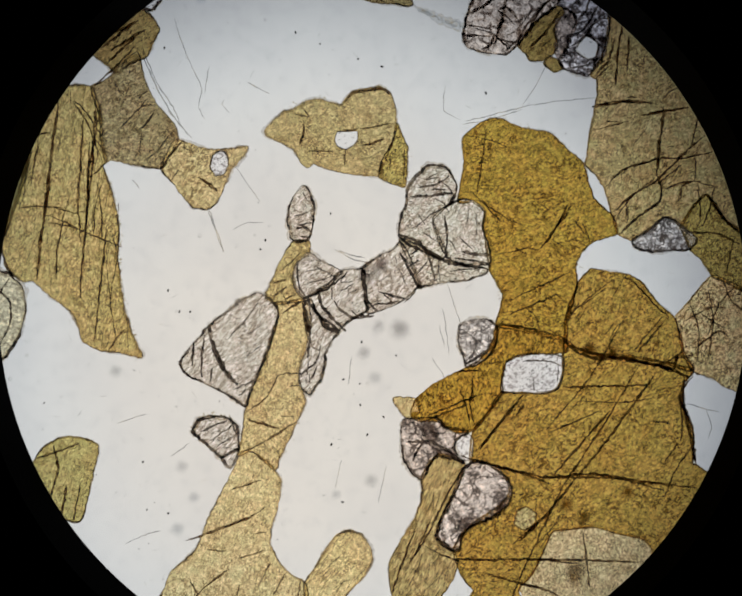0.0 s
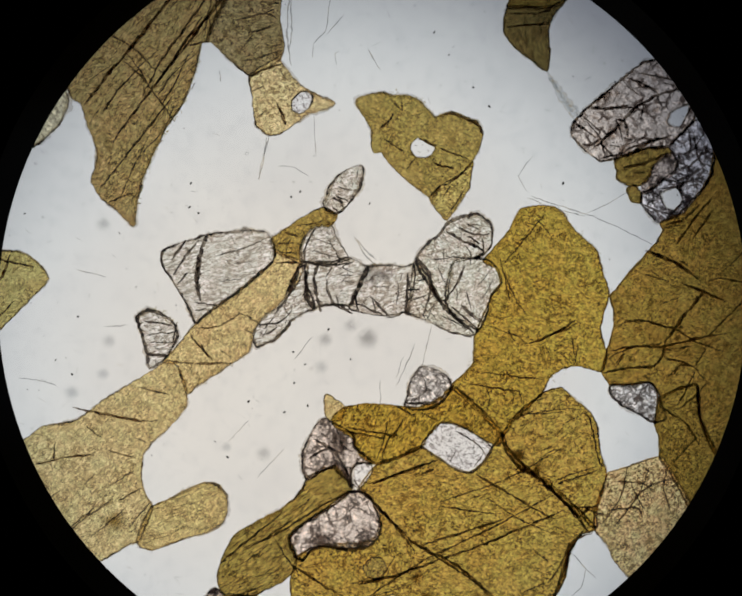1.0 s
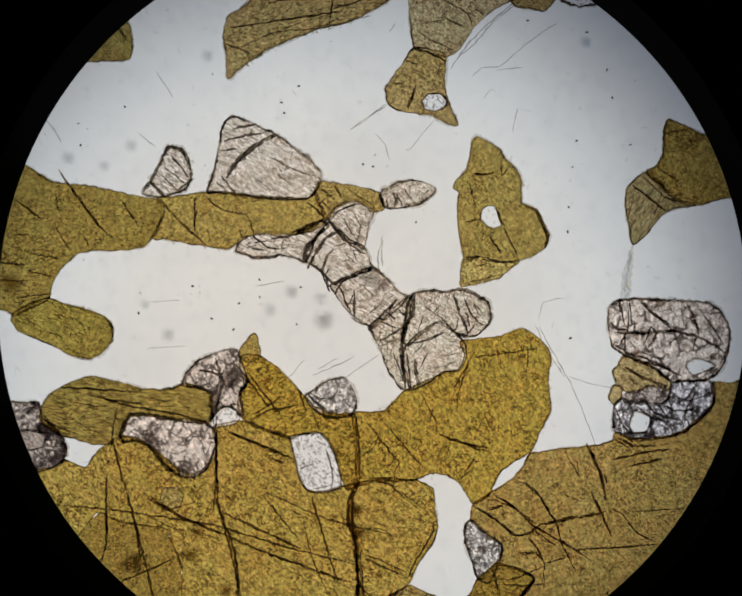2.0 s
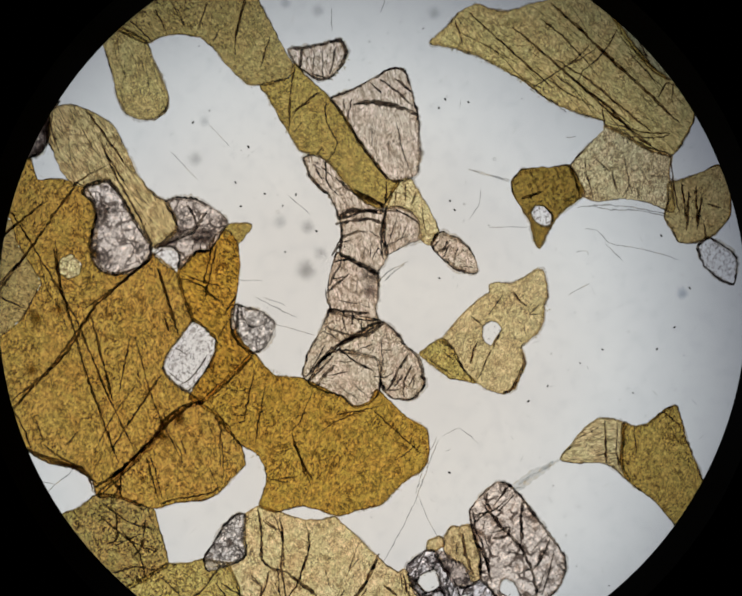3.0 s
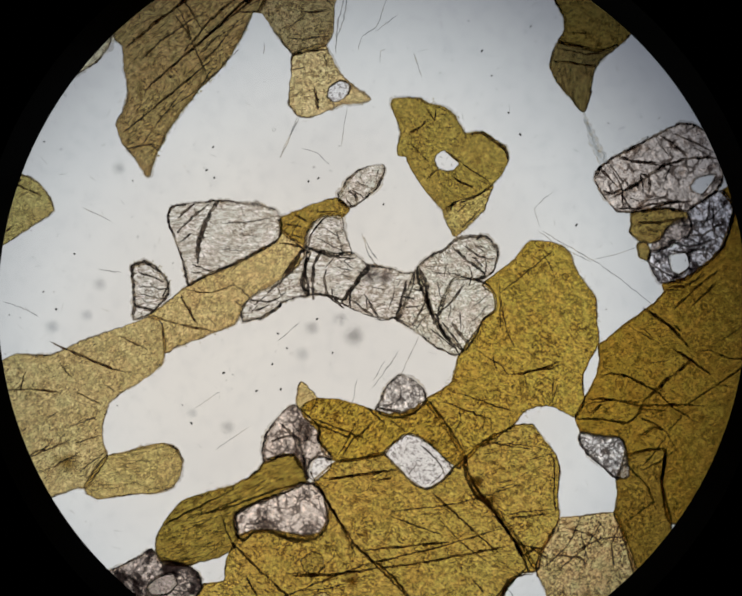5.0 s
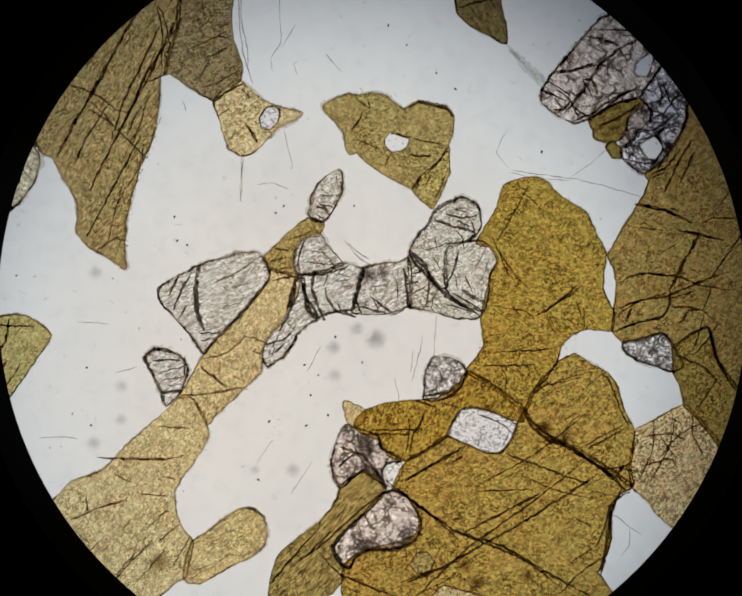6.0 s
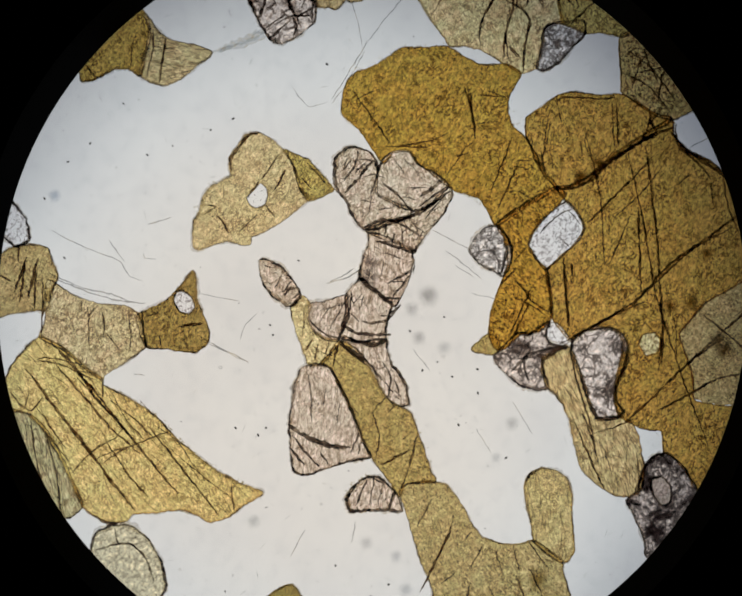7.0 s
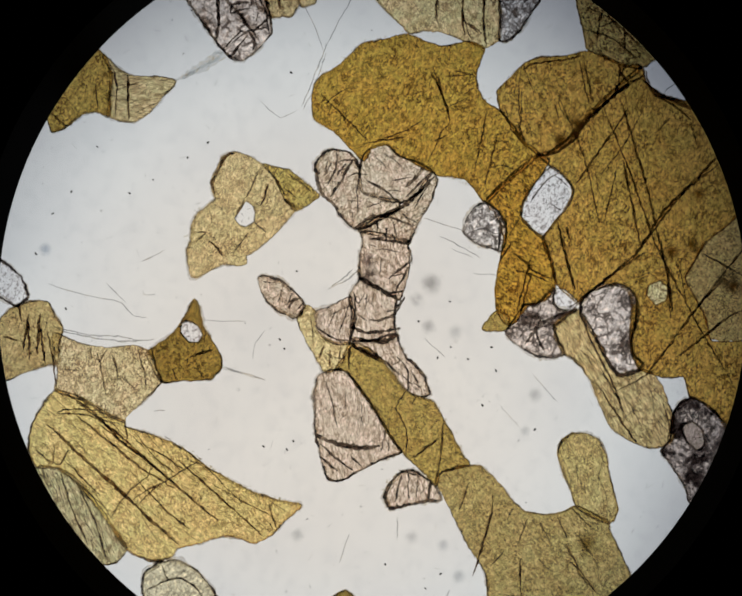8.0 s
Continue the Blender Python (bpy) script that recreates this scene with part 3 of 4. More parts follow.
cracks(strap_low, CRACK, (10, [(-1086, -1565), (-894, -1500), (-693, -1423), (-623, -1371)]), (6, [(-822, -1266), (-640, -1210)]), (7, [(-689, -1036), (-623, -1099)]), (8, [(-602, -1899), (-703, -2130), (-736, -2253)]), (8, [(-1094, -1961), (-957, -1827), (-829, -1737)]), (6, [(-768, -1824), (-787, -1914)]), (6, [(-585, -1699), (-654, -1836)]), (6, [(-492, -1761), (-574, -1902)]), (6, [(-404, -1810), (-438, -2003)]), (7, [(-843, -1632), (-956, -1620)]), (6, [(-772, -1674), (-625, -1631)]), (6, [(-1014, -1890), (-1068, -1786)]), (5, [(-1047, -2012), (-937, -2053)]), (7, [(-669, -2007), (-736, -2184)]), (6, [(-512, -1920), (-603, -2176)]), (5, [(-887, -2007), (-930, -2106)]), (5, [(-691, -1532), (-613, -1522)]))
cleavage(strap_low, CRACK, 210, 67, 20, 44, 4.8)
pill = grain("hornblende_grain", PILL, [(-381, -1834), (-317, -1746), (-260, -1646), (-193, -1555), (-123, -1525), (-47, -1550), (4, -1623), (17, -1703), (-30, -1793), (-113, -1874), (-185, -1963), (-251, -2045), (-317, -2063), (-354, -2039), (-377, -1929)], "small rounded pill-shaped yellow grain", 13, rough=1.5)
cleavage(pill, CRACK, 45, 52, 8, 130, 3.3, bend=0.12)

wedge = grain("pyroxene_grain", PINK, [(-1110, -510), (-1024, -396), (-941, -298), (-816, -200), (-733, -135), (-650, -108), (-580, -145), (-538, -215), (-566, -328), (-608, -454), (-663, -580), (-709, -693), (-731, -763), (-815, -708), (-913, -652), (-1010, -604), (-1065, -578)], "pale pink wedge-shaped grain with a thick curved crack", 16, RIM_PINK)
cracks(wedge, CRACK_PINK, (20, [(-943, -289), (-923, -402), (-864, -540), (-774, -647)]), (10, [(-971, -344), (-988, -479), (-986, -602)]), (10, [(-1034, -383), (-1045, -526)]), (9, [(-937, -622), (-926, -540)]), (7, [(-831, -370), (-727, -257), (-652, -156)]), (8, [(-796, -672), (-682, -615)]), (7, [(-773, -709), (-725, -667)]), (4, [(-736, -486), (-636, -405)]), (4, [(-719, -351), (-634, -287)]))
cleavage(wedge, CRACK_PINK, 93, 25, 12, 33, 3.3)
stub = grain("pyroxene_grain", PINK, [(-1036, -903), (-995, -847), (-925, -827), (-828, -847), (-786, -890), (-779, -1003), (-797, -1088), (-825, -1130), (-881, -1059), (-952, -990), (-994, -960)], "small pink stub grain against the strap", 17, RIM_PINK)
cracks(stub, CRACK_PINK, (9, [(-1016, -857), (-877, -822)]), (8, [(-994, -913), (-835, -851)]), (7, [(-936, -969), (-797, -873)]), (11, [(-884, -1075), (-761, -1013)]), (6, [(-825, -827), (-782, -938)]), (5, [(-908, -1015), (-802, -945)]))
cleavage(stub, CRACK_PINK, 27, 30, 20, 33, 5.1)
frayed(stub, [(-1036, -903), (-995, -847), (-925, -827), (-828, -847)], 110, 22, 120, 14)
PINK_CHAIN = "pinkish chain grain with dark cracks beside the strap"
chain_a = grain("pyroxene_grain", PINK, [(-431, 70), (-356, 132), (-287, 86), (-203, 41), (-169, 21), (-231, -49), (-329, -104), (-393, -132), (-430, -81), (-448, 3)], PINK_CHAIN, 14, RIM_PINK)
cracks(chain_a, CRACK_PINK, (9, [(-424, 78), (-418, -48), (-368, -137)]), (9, [(-391, -132), (-251, -82), (-125, 21)]), (5, [(-363, -48), (-223, -7), (-139, 7)]), (4, [(-390, 22), (-279, 41)]), (4, [(-334, 64), (-181, -21)]))
cleavage(chain_a, CRACK_PINK, 27, 10, 15, 33, 3.7)
chain_b = grain("pyroxene_grain", PINK, [(-169, 21), (-105, 30), (-40, 32), (-29, -50), (-21, -148), (-9, -204), (-105, -251), (-158, -302), (-189, -332), (-253, -306), (-309, -222), (-357, -143), (-329, -104), (-231, -49)], PINK_CHAIN, 14, RIM_PINK)
cracks(chain_b, CRACK_PINK, (15, [(-307, -90), (-279, -174), (-223, -244), (-139, -329)]), (11, [(-349, -160), (-279, -244), (-167, -329)]), (12, [(-206, -147), (-181, -189), (-97, -251), (30, -240)]), (8, [(-105, -203), (-69, -240), (2, -232)]), (6, [(-125, 21), (-167, -43), (-97, -35)]), (5, [(-223, -49), (-217, -146)]), (11, [(-26, 35), (-21, -77), (2, -162), (58, -218)]), (5, [(-167, -91), (-97, -49)]), (5, [(-223, -301), (-153, -273)]), (4, [(-125, -105), (-55, -83)]))
cleavage(chain_b, CRACK_PINK, 34, 30, 50, 33, 5.1)
chain_c = grain("pyroxene_grain", PINK, [(-35, 32), (50, 102), (158, 157), (186, 196), (242, 103), (286, -23), (292, -66), (191, -151), (92, -196), (0, -218), (-18, -134)], PINK_CHAIN, 14, RIM_PINK)
cracks(chain_c, CRACK_PINK, (10, [(58, -97), (171, -129), (213, -140)]), (8, [(16, -176), (199, -154)]), (11, [(199, 104), (232, 48), (283, -45)]), (7, [(298, -51), (269, -107), (213, -163)]), (6, [(86, -106), (142, -162)]), (8, [(-18, -120), (30, -204)]), (5, [(58, -36), (128, 6)]), (5, [(156, 62), (199, 6), (227, -65)]), (6, [(156, 118), (165, 67)]))
cleavage(chain_c, CRACK_PINK, 34, 30, 30, 33, 4.4)
chain_d = grain("pyroxene_grain", GREY_PINK, [(186, 213), (275, 184), (416, 100), (572, 59), (717, 67), (700, 16), (587, -25), (445, -40), (298, -63), (275, 19), (225, 117)], PINK_CHAIN, 13, RIM_PINK)
cracks(chain_d, CRACK_PINK, (17, [(184, 244), (283, 202), (368, 131), (481, 75), (708, 37)]), (9, [(340, 145), (374, 61), (391, -37)]), (6, [(410, 61), (425, -37)]), (11, [(184, 132), (232, 67)]), (8, [(241, 118), (311, 168)]), (8, [(227, 39), (297, 95)]), (6, [(283, 5), (354, 89)]), (9, [(509, 103), (722, 66)]), (6, [(481, 19), (680, 46)]), (7, [(255, -23), (283, 33)]))
cleavage(chain_d, CRACK_PINK, 44, -10, 25, 44, 5.7)
chain_e = grain("pyroxene_grain", GREY_PINK, [(238, 519), (292, 591), (349, 641), (419, 646), (476, 613), (517, 534), (509, 478), (446, 395), (381, 334), (403, 251), (459, 130), (416, 100), (332, 142), (247, 185), (186, 229), (191, 313), (226, 424)], PINK_CHAIN, 15, RIM_PINK)
cracks(chain_e, CRACK_PINK, (12, [(249, 467), (339, 467), (503, 487)]), (9, [(283, 518), (395, 537), (480, 588)]), (6, [(339, 565), (409, 607)]), (6, [(255, 272), (367, 355), (438, 397)]), (9, [(452, 355), (467, 229), (458, 145)]), (5, [(283, 370), (339, 300)]), (6, [(480, 369), (446, 425), (395, 453)]), (5, [(311, 258), (410, 201)]), (7, [(438, 551), (474, 523), (508, 453)]), (10, [(372, 509), (460, 508)]), (7, [(329, 565), (405, 573)]))
cleavage(chain_e, CRACK_PINK, 68, 20, 40, 33, 4.4)
chain_f = grain("pyroxene_grain", GREY_PINK, [(523, 434), (587, 448), (644, 422), (689, 375), (675, 282), (711, 170), (717, 70), (572, 62), (468, 111), (412, 228), (384, 331), (446, 395)], PINK_CHAIN, 10, RIM_PINK)
cracks(chain_f, CRACK_PINK, (15, [(552, 142), (637, 122), (722, 116)]), (6, [(481, 215), (523, 145)]), (5, [(537, 229), (623, 145)]), (4, [(594, 397), (580, 285)]), (4, [(636, 369), (645, 229)]))
cleavage(chain_f, CRACK_PINK, 51, 30, 40, 28, 4.4)
chain_g = grain("pyroxene_grain", PINK, [(-379, -162), (-343, -151), (-309, -231), (-245, -309), (-189, -335), (-230, -386), (-258, -456), (-272, -540), (-290, -610), (-355, -697), (-408, -643), (-412, -554), (-384, -483), (-356, -413), (-365, -301)], PINK_CHAIN, 15, RIM_PINK)
cracks(chain_g, CRACK_PINK, (9, [(-412, -588), (-317, -518), (-284, -410)]), (8, [(-373, -590), (-352, -502)]), (7, [(-340, -419), (-285, -448)]), (7, [(-338, -606), (-306, -536)]), (11, [(-368, -199), (-350, -363), (-364, -484)]), (5, [(-355, -641), (-355, -579)]))
cleavage(chain_g, CRACK_PINK, 27, 40, 40, 28, 5.1)

knob = grain("hornblende_grain", AMBER, [(537, 434), (555, 562), (572, 673), (562, 784), (580, 831), (648, 884), (719, 922), (790, 922), (861, 883), (960, 860), (1074, 843), (1144, 781), (1229, 711), (1286, 655), (1309, 558), (1346, 452), (1409, 390), (1467, 340), (1493, 250), (1443, 228), (1343, 201), (1277, 139), (1238, 56), (1247, -56), (1222, -169), (1188, -281), (1184, -387), (988, -347), (773, -301), (793, -208), (803, -110), (757, -26), (729, 16), (717, 86), (700, 198), (683, 296), (695, 375), (616, 439)], "large rounded amber-brown grain", 7, rough=5)
cracks(knob, CRACK, (9, [(1022, 152), (1119, 279), (1189, 421)]), (6, [(748, 118), (932, 154), (1022, 152)]), (6, [(932, 295), (836, 328), (690, 428)]), (5, [(1329, 211), (1234, 314)]), (5, [(643, 820), (779, 782), (835, 754)]), (8, [(1133, -114), (922, -206), (838, -235)]), (6, [(1212, 16), (871, -139)]), (6, [(707, 406), (600, 501)]), (8, [(1197, 373), (1125, 284), (1060, 185)]), (5, [(1094, 209), (1205, 151)]), (6, [(875, 154), (951, 122)]), (5, [(1328, 206), (1278, 310)]), (4, [(1118, -106), (1180, -166)]), (4, [(1076, -119), (1133, -183)]), (4, [(927, -176), (997, -248), (1029, -330)]), (11, [(1128, -363), (955, -320), (779, -287)]), (6, [(1161, -338), (1206, -164), (1278, -74)]), (7, [(792, 313), (707, 397), (678, 453)]), (5, [(1135, 312), (1220, 425)]), (6, [(701, 858), (672, 665), (642, 471)]))
cleavage(knob, CRACK, 150, 35, 45, 26, 4.4)
frayed(knob, [(719, 922), (790, 922), (861, 883), (960, 860), (1074, 843), (1144, 781), (1229, 711), (1286, 655)], 150, 14, 60, 8)
frayed(knob, [(1493, 250), (1443, 228), (1343, 201), (1277, 139), (1238, 56)], 70, 16, -30, 9)
frayed(knob, [(793, -208), (803, -110), (757, -26), (729, 16)], 60, 12, 190, 10)
prow = grain("hornblende_grain", DEEP_AMBER, [(773, -301), (988, -347), (1184, -387), (1179, -463), (989, -467), (870, -490), (818, -526), (797, -616), (792, -712), (708, -841), (624, -931), (516, -936), (410, -868), (299, -865), (259, -839), (280, -748), (387, -658), (529, -584), (653, -525), (714, -458), (751, -385)], "deep amber pointed grain", 7)
cracks(prow, CRACK, (8, [(629, -743), (617, -613)]), (6, [(608, -898), (590, -807), (540, -672)]), (8, [(648, -722), (485, -783), (354, -841)]), (9, [(626, -645), (608, -765), (630, -891)]), (8, [(308, -880), (469, -814), (597, -773)]), (7, [(797, -714), (698, -841), (619, -924)]), (9, [(672, -570), (534, -572)]), (5, [(808, -519), (678, -532)]))
cleavage(prow, CRACK, 75, 80, 15, 26, 5.5)
grain("hornblende_grain", STRAP, [(150, -734), (209, -731), (283, -742), (298, -805), (253, -850), (217, -839), (182, -796)], "tiny pale yellow tip grain", 8)
flank = grain("hornblende_grain", GOLD, [(1258, -57), (1335, 27), (1444, 13), (1560, -4), (1647, -59), (1735, -171), (1837, -256), (1883, -369), (1914, -495), (1965, -582), (1769, -528), (1565, -493), (1363, -478), (1233, -435), (1184, -387), (1188, -281), (1222, -169)], "golden brown grain beside the amber knob", 8)
cracks(flank, CRACK, (8, [(1534, -21), (1582, -35), (1698, -154), (1809, -257)]), (8, [(1966, -618), (1904, -686), (1913, -797), (1960, -942)]), (5, [(1440, -73), (1244, -207)]), (5, [(1297, -221), (1241, -297)]), (5, [(1765, -300), (1655, -434)]), (4, [(1503, -299), (1450, -391)]), (8, [(1616, -478), (1700, -380), (1784, -281)]), (5, [(1425, -363), (1476, -290)]), (6, [(1189, -281), (1264, -172)]), (4, [(1468, -139), (1546, -9)]), (5, [(1217, -225), (1347, -119), (1485, -21)]), (11, [(1908, -447), (1849, -509), (1952, -483)]), (9, [(1870, -489), (1837, -585), (1740, -550)]))
cleavage(flank, CRACK, 85, 35, 40, 28, 4.4)
body = grain("hornblende_grain", GOLD, [(1173, -493), (1181, -398), (1242, -438), (1363, -478), (1565, -493), (1769, -528), (1965, -582), (1908, -655), (1905, -791), (1958, -919), (1969, -1032), (1964, -1142), (2009, -1176), (2260, -1346), (2204, -1655), (1867, -2103), (1448, -2354), (944, -2436), (549, -2321), (563, -2227), (581, -2069), (559, -2004), (637, -1902), (561, -1805), (523, -1700), (514, -1649), (559, -1561), (651, -1481), (806, -1380), (856, -1295), (813, -1198), (728, -1136), (616, -1101), (620, -982), (638, -926), (708, -841), (792, -712), (892, -709), (1036, -718), (1136, -688), (1172, -590)], "largest golden brown grain crossed by long dark cracks", 8, rough=4, holes=[[(1113, -1552), (1214, -1539), (1358, -1525), (1505, -1569), (1676, -1611), (1728, -1736), (1448, -2101), (1112, -2155), (906, -1914), (991, -1808), (1059, -1666)], [(893, -1423), (950, -1397), (1009, -1438), (1005, -1500), (940, -1537), (881, -1499)]])
cracks(body, CRACK, (11, [(1128, -1397), (1227, -1254), (1393, -1060), (1515, -899), (1651, -710), (1738, -593)]), (11, [(1117, -1200), (1305, -990), (1457, -823)]), (10, [(1026, -1218), (1271, -1221), (1486, -1229), (1629, -1258), (1788, -1308)]), (11, [(1172, -676), (1411, -669), (1588, -672), (1718, -660)]), (16, [(1931, -619), (1782, -560), (1533, -506), (1394, -508), (1261, -470), (1164, -388)]), (11, [(1254, -1744), (1024, -1714), (711, -1712), (496, -1703)]), (10, [(1057, -1892), (887, -1851), (700, -1788)]), (11, [(903, -1601), (1048, -1474), (1169, -1315)]), (5, [(982, -1660), (1098, -1539), (1161, -1440)]), (11, [(666, -1043), (763, -918), (925, -719)]), (6, [(881, -845), (936, -780)]), (12, [(1089, -1255), (940, -1197), (714, -1128)]), (10, [(1744, -554), (1871, -492)]), (7, [(1095, -942), (1388, -824)]), (5, [(1211, -820), (1308, -718)]), (8, [(1830, -902), (1714, -886)]), (10, [(1892, -1008), (1902, -882), (1875, -730)]), (6, [(1795, -1133), (1881, -1017)]), (8, [(772, -2171), (930, -1788), (1170, -1280), (1413, -913), (1683, -461)]), (8, [(862, -1625), (1060, -1451), (1197, -1288)]), (7, [(653, -1045), (768, -904), (883, -763)]), (6, [(1295, -763), (1530, -771), (1746, -744)]), (6, [(1592, -465), (1776, -251)]), (7, [(1068, -932), (1344, -601), (1531, -272)]))
cracks(body, CRACK, (11, [(551, -1079), (814, -1159), (1078, -1218), (1365, -1200), (1631, -1248), (1989, -1297)]), (16, [(1915, -625), (1894, -756), (1952, -977), (1988, -1176)]), (7, [(1975, -1021), (1854, -1196), (1789, -1371)]), (13, [(1205, -423), (1360, -478), (1581, -513), (1759, -547), (1937, -614)]))
cleavage(body, CRACK, 330, 35, 40, 28, 4.4)
square = grain("hornblende_grain", SQUARE, [(1119, -1557), (1214, -1544), (1358, -1530), (1505, -1574), (1671, -1616), (1717, -1736), (1443, -2092), (1118, -2146), (914, -1914), (998, -1808), (1065, -1666)], "pale squarish grain set in the largest brown grain", 0, rough=14)
cracks(square, CRACK, (9, [(1003, -1713), (1307, -1724), (1644, -1744)]), (8, [(1296, -1553), (1321, -1724), (1339, -1896)]), (8, [(923, -1854), (1110, -1917), (1252, -2015)]))
cleavage(square, CRACK, 119, 20, 60, 30, 4.4)
small_pale = grain("hornblende_grain", STRAP_TOP, [(900, -1428), (950, -1403), (1004, -1440), (999, -1497), (939, -1531), (887, -1496)], "tiny pale grain set in the largest brown grain", 0, rough=6)
cleavage(small_pale, CRACK, 12, 20, 40, 34, 4.4)
apatite = grain("clear_inclusion", APATITE, [(824, -526), (875, -492), (989, -478), (1162, -496), (1166, -590), (1130, -679), (1036, -710), (892, -701), (803, -698), (802, -616)], "clear six-sided crystal inclusion", 10, RIM_PINK)
cracks(apatite, CRACK_PINK, (6, [(918, -518), (1047, -513), (1140, -533)]), (5, [(991, -617), (992, -702)]), (5, [(1140, -533), (1135, -646)]))
cleavage(apatite, HAIR, 70, 30, 70, 26, 6)
grain("clear_inclusion", APATITE, [(529, -998), (582, -948), (617, -982), (613, -1098), (562, -1106), (519, -1055)], "clear little inclusion", 5, RIM_PINK)

dumbbell = grain("titanite_grain", CRUMB, [(609, -1132), (691, -1126), (775, -1164), (837, -1235), (856, -1306), (832, -1380), (739, -1451), (618, -1501), (556, -1564), (538, -1646), (476, -1634), (408, -1571), (420, -1500), (488, -1355), (528, -1265), (567, -1174)], "dark crumbly dumbbell-shaped grain", 20, RIM_PINK)
cleavage(dumbbell, CRACK_PINK, 22, 40, 60, 33, 5.5)
crumb_a = grain("titanite_grain", CRUMB, [(214, -864), (406, -856), (450, -916), (593, -937), (522, -979), (512, -1049), (566, -1121), (494, -1092), (416, -1071), (360, -1131), (317, -1218), (259, -1173), (212, -1090), (198, -957)], "dark crumbly grain beside the deep amber grain", 15, RIM_PINK)
cracks(crumb_a, CRACK_PINK, (14, [(222, -994), (369, -995), (527, -1081)]), (9, [(313, -1009), (258, -1108)]))
cleavage(crumb_a, CRACK_PINK, 20, 40, 60, 30, 5.5)
crumb_b = grain("titanite_grain", CRUMB_LIGHT, [(545, -305), (616, -272), (701, -269), (759, -306), (765, -377), (732, -461), (670, -517), (590, -545), (567, -474), (538, -390)], "small round crumbly grain with a dark rim", 17, RIM_PINK)
cracks(crumb_b, CRACK_PINK, (12, [(576, -531), (661, -489), (717, -433)]), (7, [(574, -334), (645, -390), (618, -489)]))
cleavage(crumb_b, CRACK_PINK, 26, 60, 50, 28, 4.4)
lath = grain("hornblende_grain", LATH, [(317, -1221), (360, -1131), (416, -1071), (494, -1092), (571, -1121), (567, -1174), (528, -1265), (488, -1355), (420, -1500), (408, -1571), (420, -1585), (502, -1657), (535, -1715), (503, -1819), (439, -1919), (399, -1984), (287, -2070), (213, -2038), (157, -1967), (129, -1835), (131, -1714), (206, -1580), (284, -1451), (315, -1365), (329, -1283)], "bundle of pale tan laths", 9)
cracks(lath, CRACK, (9, [(225, -1755), (363, -1531), (472, -1311), (562, -1157)]), (9, [(136, -1908), (200, -1723), (291, -1483)]), (6, [(323, -1613), (441, -1677), (563, -1722)]), (8, [(274, -1684), (374, -1454)]), (5, [(240, -1864), (307, -1727)]), (7, [(272, -2060), (375, -1993), (441, -1967)]), (6, [(431, -1883), (341, -2004), (241, -2061)]))
cleavage(lath, CRACK, 55, -115, 8, 120, 3.9, bend=0.1)
crumb_c = grain("titanite_grain", CRUMB_DARK, [(389, -1994), (481, -1977), (557, -2021), (574, -2157), (544, -2289), (503, -2354), (357, -2374), (41, -2398), (99, -2311), (158, -2165), (192, -2058), (282, -2064)], "very dark crumbly grain at the foot of the laths", 14, RIM_PINK, holes=[[(378, -2076), (441, -2102), (436, -2187), (375, -2251), (322, -2235), (326, -2155)]])
grain("pyroxene_grain", GREY_CORE, [(378, -2076), (441, -2102), (436, -2187), (375, -2251), (322, -2235), (326, -2155)], "greyish core of the very dark crumbly grain", 0, rough=2)
cleavage(crumb_c, CRACK_PINK, 45, 40, 70, 33, 6.6)
crumb_d = grain("titanite_grain", CRUMB_LIGHT, [(1588, 200), (1706, 283), (1781, 338), (1854, 310), (1973, 215), (1941, 159), (1840, 148), (1706, 140), (1623, 160)], "dark crumbly sliver at the edge of a clear pocket", 15, RIM_PINK)
cleavage(crumb_d, CRACK_PINK, 24, 10, 40, 30, 6.6)

plate = grain("hornblende_grain", TAUPE, [(1335, 1191), (1369, 1163), (1371, 1085), (1355, 974), (1331, 863), (1319, 752), (1304, 655), (1375, 585), (1424, 501), (1461, 376), (1475, 329), (1498, 245), (1582, 206), (1645, 244), (1714, 289), (1781, 344), (1859, 316), (1884, 289), (1950, 402), (2039, 477), (2158, 322), (2360, 185), (2480, 300), (2480, 560), (2420, 960), (2186, 1464), (1900, 1830), (1500, 2150), (1250, 2110), (1238, 1946), (1205, 1843), (1314, 1820), (1370, 1747), (1430, 1604), (1436, 1511), (1421, 1388), (1403, 1310)], "wide taupe grain crossed by dark cracks", 8)
